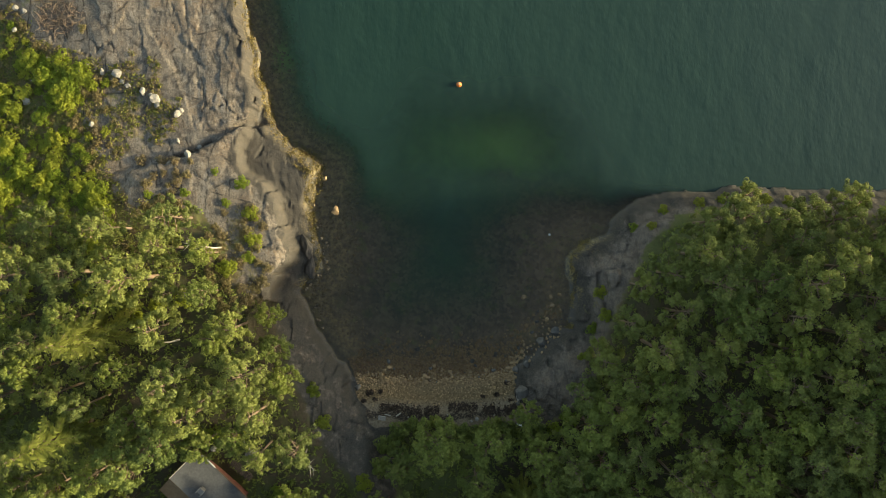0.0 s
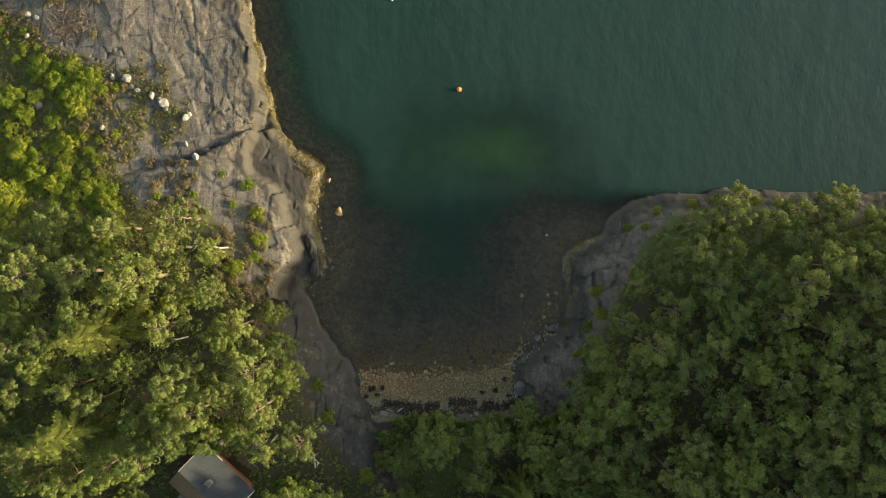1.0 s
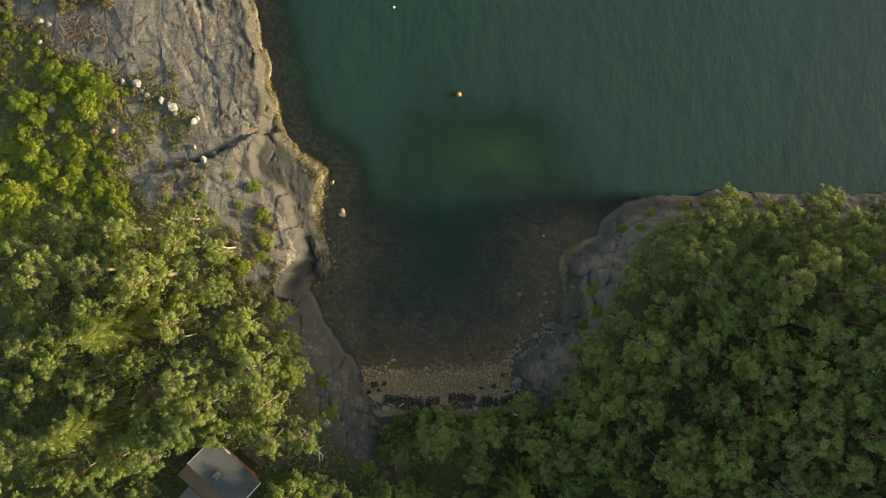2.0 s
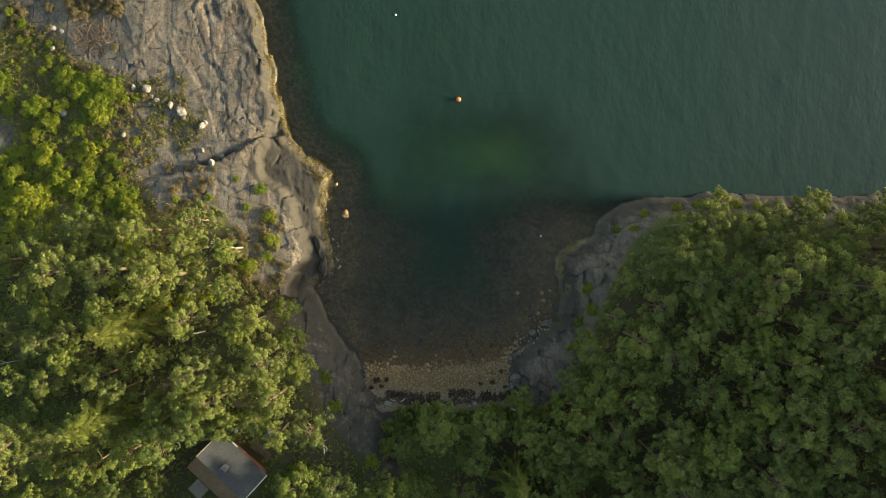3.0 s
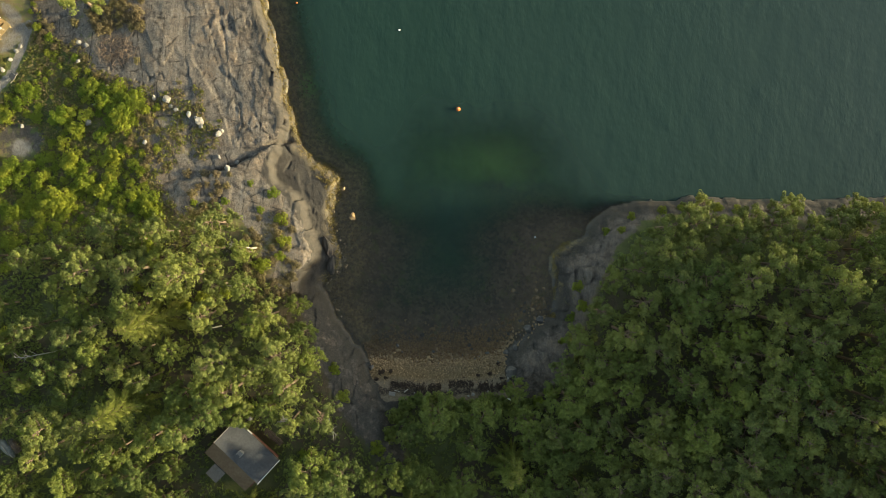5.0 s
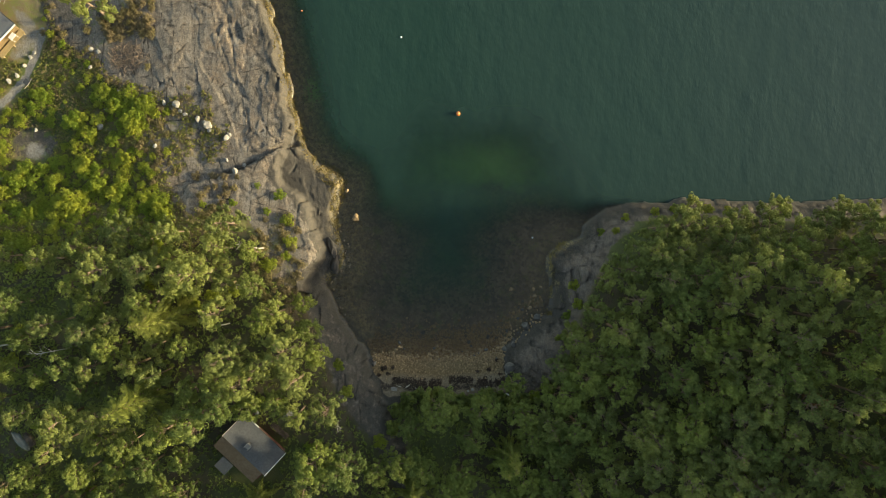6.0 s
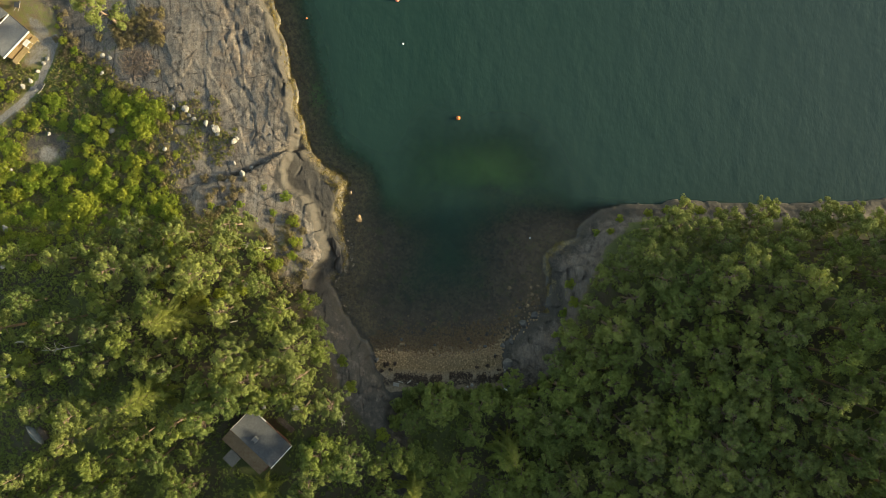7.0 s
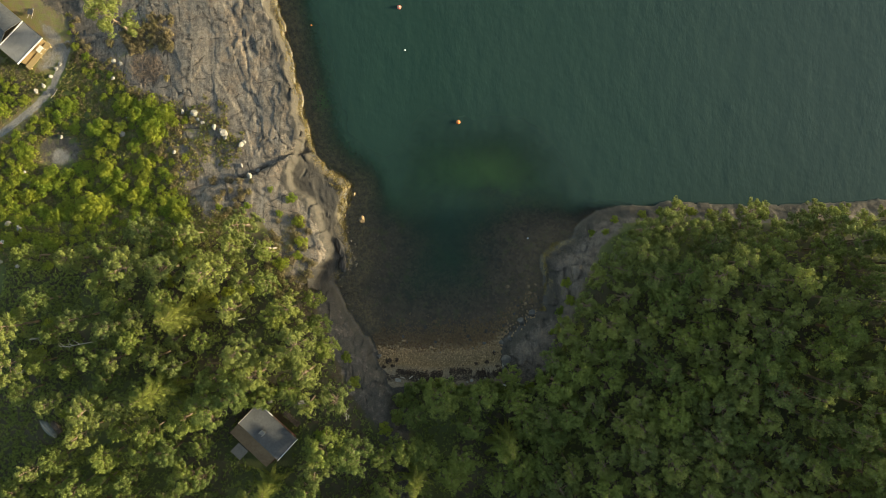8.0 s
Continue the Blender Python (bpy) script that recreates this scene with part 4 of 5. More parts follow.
def make_barrow():
    root = new("wheelbarrow")
    bm = bmesh.new()
    bmesh.ops.create_cone(bm, cap_ends=True, segments=4, radius1=0.28, radius2=0.55, depth=0.32, matrix=pose(0, 0, 0.5, 0, 0, 45))
    part("tray", bm, M_DARK, root)
    bm = bmesh.new()
    bmesh.ops.create_cone(bm, cap_ends=True, segments=16, radius1=0.19, radius2=0.19, depth=0.09, matrix=pose(0.62, 0, 0.19, 90, 0, 0))
    part("wheel", bm, M_DARK, root)
    for sy in (-1, 1):
        v, f = tube([(0.62, sy * 0.08, 0.22), (-0.2, sy * 0.26, 0.36), (-0.95, sy * 0.3, 0.6)], [0.025, 0.025, 0.025], 6)
        new("handle", mesh_of("handle", v, f, M_GREYWOOD)).parent = root
        v, f = tube([(-0.25, sy * 0.24, 0.36), (-0.3, sy * 0.25, 0.0)], [0.02, 0.02], 6)
        new("leg", mesh_of("leg", v, f, M_DARK)).parent = root
    return root


for x, y, turn, label in ((-60.0, 24.5, 55, "dark wheelbarrow beside the gravel path"), (-63.3, 36.6, 80, "dark garden cart on the gravel yard")):
    b = make_barrow()
    b.matrix_basis = pose(x, y, ground_height(x, y), 0, 0, turn)
    tagged(b, label, "wheelbarrow")


# ---- boulders and stones ----
def make_rock(seed, material, name, flat=0.7, sub=2):
    rg = np.random.default_rng(seed)
    bm = bmesh.new()
    bmesh.ops.create_icosphere(bm, subdivisions=sub, radius=1.0)
    off = Vector(rg.uniform(-50, 50, 3))
    planes = [(Vector(rg.normal(0, 1, 3)).normalized(), rg.uniform(0.45, 0.8)) for k in range(9)]
    sx, sy = rg.uniform(0.75, 1.25), rg.uniform(0.7, 1.0)
    for v in bm.verts:
        for nrm, cut in planes:
            over = v.co.dot(nrm) - cut
            if over > 0:
                v.co -= nrm * over * 0.85
        v.co *= 1 + 0.3 * noise.noise(v.co * 1.8 + off)
        v.co.x, v.co.y = v.co.x * sx, v.co.y * sy
        v.co.z *= flat
    me = bpy.data.meshes.new(name)
    bm.to_mesh(me)
    bm.free()
    me.materials.append(material)
    return new(name, me)


BOULDERS = Stock([lambda s=s: make_rock(50 + s, M_STONE, "boulder", 0.75) for s in range(5)])
WETROCKS = Stock([lambda s=s: make_rock(60 + s, M_DARKSTONE, "shore_stone", 0.65) for s in range(4)])
OCHRES = Stock([lambda s=s: make_rock(70 + s, M_OCHRE, "stone", 0.42) for s in range(5)])
SLAB_BOULDERS = [(-42.8, 21.7, 0.42), (-41.6, 22.3, 0.3), (-42.2, 21.3, 0.25), (-39.8, 21.4, 0.45), (-38.1, 21.2, 0.8), (-38.7, 20.5, 0.35), (-37.6, 20.2, 0.35), (-36.8, 19.7, 0.42), (-35.1, 19, 0.55), (-34, 18.6, 0.4), (-33.5, 18.3, 0.75), (-33.4, 17.5, 0.4), (-30.9, 16.4, 0.6), (-30.5, 16.9, 0.4), (-41.1, 15.2, 0.55), (-49.1, 18.1, 0.65), (-28.6, 12.6, 0.4), (-29.6, 11.6, 0.6), (-30.9, 13.2, 0.35), (-50.8, 26.6, 0.5), (-49.5, 28.8, 0.4), (-50.7, 29.2, 0.4), (-46.5, 23.1, 0.3), (-48.4, 20.5, 0.3), (-47, 20.6, 0.3)]
WOOD_BOULDERS = [(-62.7, 24.7, 0.5), (-61.6, 25.6, 0.45), (-60.6, 27, 0.4), (-59.7, 28.2, 0.4), (-59.3, 28.9, 0.35), (-59, 17.7, 0.4), (-65.5, 12.7, 0.5), (-64.6, 12.3, 0.4), (-64, 10.7, 0.4), (-65.9, 10.6, 0.35), (-66.2, 4.4, 0.6), (-64.2, 3.6, 0.7), (-63.6, -2, 0.45), (-66.3, -1.5, 0.5), (-66.5, -2.8, 0.4), (-21.3, -22.2, 0.85), (-22.1, -22.6, 0.5), (-23.6, -12.3, 0.5), (-26, -22, 0.45), (-22.7, -21.2, 0.4)]
for k, (x, y, r) in enumerate(SLAB_BOULDERS):
    BOULDERS.put(k, x, y, ground_height(x, y) + 0.3 * r, rng.uniform(0, 360), r, r, label="pale grey rounded boulder lying on the rock slab", category="boulder", group="boulders on the slab")
for k, (x, y, r) in enumerate(WOOD_BOULDERS):
    BOULDERS.put(k + 2, x, y, ground_height(x, y) + 0.3 * r, rng.uniform(0, 360), r, r, label="grey boulder lying in the heath and wood", category="boulder", group="boulders in the wood")
for k, (x, y, r) in enumerate([(-13.0, 5.3, 0.85), (9.9, -5.2, 0.42), (13.2, -5.2, 0.38), (14.3, -4.9, 0.35), (-12.9, 1.9, 0.2), (-14.3, 9.2, 0.5), (13.2, -4.0, 0.22)]):
    OCHRES.put(k, x, y, max(ground_height(x, y), -0.16) + 0.08, rng.uniform(0, 360), r, r, label="barnacled yellowish rock breaking the water", category="rock", group="rocks in the water")
M_WETDARK = rough_material("black_wet_rock", (0.018, 0.016, 0.014), (0.058, 0.05, 0.042), 2.5, 0.55)
for k, (x, y, turn, wide, lng) in enumerate([(-16.4, 0.9, 8, 1.0, 2.0), (-16.0, -1.6, -6, 0.95, 1.9)]):
    hump = make_rock(75 + k, M_WETDARK, "rock_hump", 0.6, 3)
    hump.matrix_basis = pose(x, y, ground_height(x, y) + 0.05, 0, 0, turn) @ Matrix.Diagonal((wide, lng, 0.8, 1))
    tagged(hump, "dark wet rock hump at the foot of the cliff", "rock", group="rock humps under the cliff")
for k, (x, y, r) in enumerate([(12.0, -10.7, 0.85), (9.6, -16.4, 1.0), (8.9, -14.0, 0.55), (10.2, -13.3, 0.5), (-10.3, -16.2, 0.5), (13.6, -9.4, 0.7), (9.1, -17.9, 0.45)]):
    WETROCKS.put(k, x, y, ground_height(x, y) + 0.25 * r, rng.uniform(0, 360), r, r, label="dark wet boulder at the edge of the beach", category="boulder", group="boulders by the beach")
stone_spots = scattered((8.6, -13), (14.5, -6.2), 0.42, lambda x, y: (signed(x, y, WATERS) < 0.6) & (signed(x, y, WATERS) > -3.2), 900)[:110]
stone_spots += scattered((-10.5, -15.6), (9, -10.6), 0.5, lambda x, y: rng.random(x.shape) < step(np.abs(x - 3), 13, 2) * step(y, -10.2, -13), 1100)
for k, (x, y) in enumerate(stone_spots[:280]):
    r = 0.15 + 0.30 * rng.random() ** 2.0
    (OCHRES if k % 9 else WETROCKS).put(k, x, y, ground_height(x, y) + 0.25 * r, rng.uniform(0, 360), r, r, label="rounded brown stone in the shallow water off the beach", category="stone", group="stones off the beach")


def pebbles(name, spots, size, material):
    """Many small stones in one mesh."""
    base = bmesh.new()
    bmesh.ops.create_icosphere(base, subdivisions=1, radius=1.0)
    bv = np.array([v.co[:] for v in base.verts])
    bf = np.array([[v.index for v in f.verts] for f in base.faces])
    base.free()
    xs, ys = np.array([p[0] for p in spots]), np.array([p[1] for p in spots])
    zs = land(xs, ys)[0]
    verts, faces = [], []
    for k, (x, y, z) in enumerate(zip(xs, ys, zs)):
        s = size * rng.uniform(0.5, 1.6) * np.array([rng.uniform(0.7, 1.3), rng.uniform(0.7, 1.3), 0.6])
        verts.append(bv * s + [x, y, z])
        faces.append(bf + k * len(bv))
    return new(name, mesh_of(name, np.concatenate(verts).tolist(), np.concatenate(faces).tolist(), material, True))


shingle = [(float(x), float(y)) for x, y in zip(rng.uniform(-10.5, 9, 2600), rng.uniform(-18.4, -11.5, 2600))]
xs, ys = np.array(shingle).T
shingle = [p for p, ok in zip(shingle, (signed(xs, ys, LOWLAND) < -0.1) & (rng.random(len(xs)) < step(ys, -19, -14.5) * 0.9 + 0.1)) if ok]
tagged(pebbles("shingle", shingle, 0.085, M_OCHRE), "small ochre pebbles of the beach", "pebbles", kind="stuff")
cobbles = [(float(x), float(y)) for x, y in zip(rng.uniform(-25, -9.5, 4200), rng.uniform(-10, 38, 4200))]
xs, ys = np.array(cobbles).T
dd = signed(xs, ys, WATERS)
cobbles = [p for p, ok in zip(cobbles, (dd < -0.3) & (dd > -5.0)) if ok]
M_WEEDSTONE = rough_material("weedy_cobbles", (0.13, 0.095, 0.06), (0.34, 0.25, 0.15), 2.0, 0.7)
shoal = [(float(x), float(y)) for x, y in zip(rng.uniform(-10.5, 10, 2600), rng.uniform(-15.8, -8.5, 2600))]
xs, ys = np.array(shoal).T
shoal = [p for p, ok in zip(shoal, (signed(xs, ys, LOWLAND) < -0.2) & (rng.random(len(xs)) < step(ys, -8.5, -14) * (0.35 + 0.65 * step(xs, -8, 8)))) if ok]
tagged(pebbles("shoal_stones", shoal, 0.15, M_OCHRE), "reddish-brown stones under the shallow water off the beach", "stones", kind="stuff")
tagged(pebbles("sea_cobbles", cobbles, 0.15, M_WEEDSTONE), "brown weedy cobbles on the sea bed along the rocks", "cobbles", kind="stuff")

# ---- the beach ----
wrack_spots = []
for k in range(1500):
    x = rng.uniform(-8.3, 8.8)
    if fbm(np.array([x * 0.9]), np.array([3.0]), 3, 51)[0] > -0.22:
        wrack_spots.append((x, -18.75 + 0.2 * math.sin(x * 0.7) + 0.02 * x + rng.normal(0, 0.26) + 0.3 * (k % 3 == 0)))
cen = np.array([(x, y, ground_height(x, y) + 0.03 + 0.03 * rng.random()) for x, y in wrack_spots])
v, f = leaves(rng, cen, np.tile([0, 0, 1.0], (len(cen), 1)), 0.18, 0.45, 0.5)
M_WRACK = rough_material("dry_wrack", (0.03, 0.02, 0.014), (0.085, 0.055, 0.036), 6.0)
tagged(new("wrack_line", mesh_of("wrack_line", v, f, M_WRACK)), "dark brown line of dried seaweed along the beach", "seaweed", kind="stuff")


def make_weed(seed):
    rg = np.random.default_rng(seed)
    v, f = merge([puff(rg, (rg.uniform(-0.25, 0.25), rg.uniform(-0.25, 0.25), 0.02), 0.3, 60, 0.09, 0.35, 0.6) for k in range(4)])
    return new("seaweed_clump", mesh_of("seaweed_clump", v, f, M_WRACK))


WEEDS = Stock([lambda s=s: make_weed(80 + s) for s in range(3)])
for k, (x, y, r) in enumerate([(-8.8, -16.9, 1.1), (-7.5, -16.7, 0.8), (-8.2, -17.6, 0.7), (4.9, -17.2, 0.7), (6.6, -17.0, 0.9), (8.2, -17.6, 0.7), (7.9, -15.6, 0.9), (-9.5, -17.8, 0.9)]):
    WEEDS.put(k, x, y, ground_height(x, y), rng.uniform(0, 360), r, r, label="dark clump of seaweed on the sand", category="seaweed", group="seaweed clumps")


def beam(name, ax, ay, bx, by, width, thick, material, lift=0.0, label="", category=""):
    ln = math.hypot(bx - ax, by - ay)
    bm = bmesh.new()
    box(bm, 0, 0, thick / 2, ln, width, thick, 0, min(0.02, thick * 0.3))
    for v in bm.verts:
        v.co.z += 0.02 * math.sin(v.co.x * 3)
    za, zb = ground_height(ax, ay), ground_height(bx, by)
    me = bpy.data.meshes.new(name)
    bm.to_mesh(me)
    bm.free()
    me.materials.append(material)
    ob = new(name, me)
    ob.matrix_basis = pose((ax + bx) / 2, (ay + by) / 2, (za + zb) / 2 + lift, 0, -math.degrees(math.atan2(zb - za, ln)), math.degrees(math.atan2(by - ay, bx - ax)))
    return tagged(ob, label, category)


beam("plank", 9.0, -17.0, 9.55, -19.4, 0.28, 0.09, M_GREYWOOD, 0.03, "weathered grey plank lying on the sand", "plank")
beam("concrete_slab", -7.7, -19.6, -6.8, -19.75, 0.5, 0.18, M_STONE, 0, "broken pale concrete slab behind the beach", "slab")
beam("driftwood", -5.6, -19.5, -5.0, -19.1, 0.16, 0.12, M_GREYWOOD, 0, "short piece of grey driftwood", "driftwood")
beam("driftwood", -7.0, -19.2, -6.2, -19.4, 0.1, 0.08, M_GREYWOOD, 0, "short piece of grey driftwood", "driftwood")
beam("driftwood", 8.9, -20.3, 9.6, -20.5, 0.22, 0.08, M_WHITE, 0, "pale driftwood board behind the beach", "driftwood")
for k, (x, y, r) in enumerate([(4.1, -19.8, 0.33), (3.5, -20.0, 0.2), (-1.5, -19.5, 0.16), (6.2, -19.3, 0.14), (-4.1, -19.6, 0.18), (0.6, -19.3, 0.12)]):
    BOULDERS.put(k, x, y, ground_height(x, y) + 0.3 * r, rng.uniform(0, 360), r, r, label="pale stone in the drift behind the beach", category="stone", group="pale stones by the drift line")


# ---- buoys ----
def make_buoy(name, radius, material):
    root = new(name)
    bm = bmesh.new()
    bmesh.ops.create_uvsphere(bm, u_segments=20, v_segments=12, radius=radius)
    for v in bm.verts:
        if v.co.z > radius * 0.8:
            v.co.z += radius * 0.12
    part("float", bm, material, root)
    bm = bmesh.new()
    bmesh.ops.create_cone(bm, cap_ends=True, segments=12, radius1=radius * 0.32, radius2=radius * 0.2, depth=radius * 0.4, matrix=pose(0, 0, radius * 1.1))
    top = part("cap", bm, M_WHITE, root)
    bm = bmesh.new()
    bmesh.ops.create_cone(bm, cap_ends=True, segments=8, radius1=0.02, radius2=0.02, depth=radius * 0.5, matrix=pose(0, 0, radius * 1.3, 90, 0, 0))
    part("eye", bm, M_DARK, top)
    return root


for name, x, y, r, m, label in (("buoy", 2.0, 20.6, 0.33, M_ORANGE, "round orange mooring buoy floating in the cove"), ("buoy", -7.3, 38.5, 0.34, M_PINK, "faded red mooring buoy floating offshore"),
                                ("small_float", -6.4, 31.8, 0.16, M_WHITE, "small white float on the water"), ("small_float", -21.0, 35.6, 0.15, M_ORANGE, "small yellowish float near the rocks"),
                                ("small_float", 13.0, 2.4, 0.14, M_WHITE, "small pale float near the eastern rocks")):
    b = make_buoy(name, r, m)
    b.matrix_basis = pose(x, y, -r * 0.1, rng.uniform(-10, 10), rng.uniform(-10, 10), rng.uniform(0, 360))
    tagged(b, label, "buoy")


# ---- boat under a cover, wood pile, dead wood ----
def make_boat():
    root = new("rowing_boat")
    verts, faces = [], []
    n, m = 15, 9
    for i in range(n):
        t = i / (n - 1) * 2 - 1
        w = 0.62 * (1 - abs(t) ** 2.6) + 0.02
        for j in range(m):
            a = math.pi * j / (m - 1)
            verts.append((t * 1.75, w * math.cos(a), 0.55 * math.sin(a) * (1 - 0.35 * t * t)))
    for i in range(n - 1):
        for j in range(m - 1):
            k = i * m + j
            faces.append((k, k + 1, k + m + 1, k + m))
    hull = new("hull", mesh_of("hull", verts, faces, M_TARP, True))
    hull.parent = root
    v, f = tube([(-1.7, 0, 0.4), (-0.8, 0, 0.57), (0.8, 0, 0.57), (1.7, 0, 0.4)], [0.03, 0.04, 0.04, 0.03], 6)
    new("keel", mesh_of("keel", v, f, M_GREYWOOD)).parent = root
    return root


boat = make_boat()
boat.matrix_basis = pose(-59.0, -26.2, ground_height(-59.0, -26.2), 0, 0, -48)
tagged(boat, "upturned pale green rowing boat on the forest clearing", "boat")
pile = new("wood_pile")
for k in range(26):
    r = rng.uniform(0.07, 0.12)
    row, col = k // 9, k % 9
    v, f = tube([(-0.4, 0, 0), (0.4, 0, 0)], [r, r * 0.95], 7)
    log = new("log", mesh_of("log", v, f, M_OLDLOG))
    log.parent = pile
    log.matrix_basis = pose(rng.uniform(-0.1, 0.1), (col - 4) * 0.23 + 0.1 * (row % 2), 0.1 + row * 0.19, 0, rng.uniform(-6, 6), rng.uniform(-8, 8))
pile.matrix_basis = pose(-57.7, -25.9, ground_height(-57.7, -25.9), 0, 0, 38)
tagged(pile, "stacked brown firewood beside the boat", "wood pile")
stack = new("wood_pile")
for k in range(30):
    v, f = tube([(-0.35, 0, 0), (0.35, 0, 0)], [0.09, 0.085], 7)
    log = new("log", mesh_of("log", v, f, M_OLDLOG))
    log.parent = stack
    log.matrix_basis = pose(rng.uniform(-0.12, 0.12), (k % 15 - 7) * 0.2, 0.09 + (k // 15) * 0.17, 0, rng.uniform(-6, 6), rng.uniform(-10, 10))
stack.matrix_basis = pose(-22.9, -24.6, ground_height(-22.9, -24.6), 0, 0, 47)
tagged(stack, "dark split firewood stacked by the cabin wall", "wood pile")


def make_snag(seed, rise, ln):
    """A dead tree: a thin stem that bends over at the top into bare broken limbs."""
    rg = np.random.default_rng(seed)
    pieces = [tube([(-0.5, 0, -0.3), (-0.25, 0.1, rise * 0.6), (0, 0, rise), (ln * 0.5, 0.1, rise + 0.2), (ln, -0.1, rise + 0.45)], [0.11, 0.09, 0.065, 0.04, 0.015], 7)]
    for k in range(8):
        t = rg.uniform(0.1, 0.95)
        a = rg.uniform(-1.3, 1.3)
        p = Vector((ln * t, 0, rise + 0.4 * t))
        q = p + Vector((math.cos(a), math.sin(a), rg.uniform(0, 0.4))) * rg.uniform(0.5, 1.2)
        pieces.append(tube([p, p.lerp(q, 0.5) + Vector((0, 0, 0.08)), q], [0.038, 0.024, 0.008], 5))
    v, f = merge(pieces)
    return new("dead_tree", mesh_of("dead_tree", v, f, M_GREYWOOD, True))


for k, (x, y, rise, turn, ln) in enumerate([(-50.6, -12.6, 5, 188, 3.6), (-25.4, 0.9, 3.4, 170, 2), (-28.4, -4.2, 3, 8, 2), (-29.9, -9.3, 3.4, 150, 2.2), (-15, -22.4, 3.4, 330, 1.5), (-61.8, -17.5, 2, 25, 3.2), (-60.2, -12.6, 2, 10, 3)]):
    b = make_snag(90 + k, rise, ln)
    b.matrix_basis = pose(x, y, ground_height(x, y), 0, 0, turn)
    tagged(b, "dead tree with bare pale broken limbs among the crowns", "tree", group="dead trees")

chair = new("garden_chair")
bm = bmesh.new()
box(bm, 0, 0, 0.42, 0.5, 0.5, 0.06, 0, 0.02)
part("seat", bm, M_WHITE, chair)
bm = bmesh.new()
box(bm, -0.26, 0, 0.72, 0.06, 0.5, 0.6, 0, 0.02)
part("backrest", bm, M_PINK, chair, "red backrest")
for sx in (-1, 1):
    for sy in (-1, 1):
        bm = bmesh.new()
        box(bm, sx * 0.2, sy * 0.2, 0.2, 0.05, 0.05, 0.42, 0, 0.01)
        part("leg", bm, M_WHITE, chair)
chair.matrix_basis = pose(-66.3, 1.6, ground_height(-66.3, 1.6), 0, 0, 70)
tagged(chair, "white and red garden chair on the lawn", "chair")
# shrubs on the heath
def heath(x, y):
    clear = (np.hypot((x + 59.2) / 4.3, (y - 15.7) / 3.3) > 1) & (near_line(x, y, FOOTPATH) > 1.6) & (signed(x, y, [(-68, 42), (-60, 40), (-57, 32.5), (-61, 26), (-70, 28)]) > 0.5)
    return (signed(x, y, GREEN_WEST) < -0.7) & clear & (x < -33)


shrub_spots = scattered((-74, 1), (-38, 36), 1.3, lambda x, y: heath(x, y) & (fbm(x * 0.25, y * 0.25, 3, 31) > -0.25) & (near_line(x, y, [(-61, 26.5), (-54, 26.5)]) > 3.2), 2600)
for k, (x, y) in enumerate(shrub_spots[:215]):
    r = 0.65 + 0.95 * rng.random() ** 1.6
    SHRUBS.put(k, x, y, ground_height(x, y) - 0.05, rng.uniform(0, 360), r, r * rng.uniform(0.42, 0.68), label="bright yellow-green leafy shrub on the heath", category="shrub", group="heath shrubs")
for k, (x, y, r) in enumerate([(-53.4, 7.2, 2.1), (-58.7, 5.9, 1.1), (-49.7, 9.9, 1.4), (-50.6, 17.1, 1.3), (-44, 17.8, 1.4), (-47, 8.7, 1.2), (-56.4, 9.9, 1.2), (-51.4, 12.5, 1.4), (-45.1, 13.3, 1.1), (-61.4, 9.9, 1.3), (-63.5, 8.6, 1.4), (-47.4, 20.9, 1.1)]):
    SHRUBS.put(k, x, y, ground_height(x, y) - 0.05, rng.uniform(0, 360), r, r * 0.85, label="large rounded light green bush on the heath", category="shrub", group="large bushes of the heath")
under = scattered((-74, -36), (-14, 4), 2.4, lambda x, y: (signed(x, y, GREEN_WEST) < -0.8) & (np.hypot(x + 26.8, y + 28) > 6.0) & (fbm(x * 0.2, y * 0.2, 3, 33) > -0.2), 1200)
for k, (x, y) in enumerate(under[:34]):
    r = rng.uniform(0.7, 1.2)
    SHRUBS.put(k, x, y, ground_height(x, y) - 0.05, rng.uniform(0, 360), r, r * 0.8, label="green leafy shrub under the trees", category="shrub", group="undergrowth shrubs")


def scrub(name, spots, radius, count, size, leaf):
    """Low scrub, many small rounded clumps in one mesh."""
    pieces = []
    for x, y in spots:
        r = radius * rng.uniform(0.6, 1.3)
        pieces.append(puff(rng, (x, y, ground_height(x, y) + 0.15), r, count, size, 0.6, 0.6))
    v, f = merge(pieces)
    return new(name, mesh_of(name, v, f, leaf))


low = shrub_spots[215:] + scattered((-74, 0), (-39, 36), 0.9, lambda x, y: heath(x, y) & (fbm(x * 0.3, y * 0.3, 3, 35) > 0.0), 1500)
tagged(scrub("low_scrub", low, 0.45, 70, 0.10, M_BUSH), "low yellow-green scrub covering the heath", "scrub", kind="stuff")
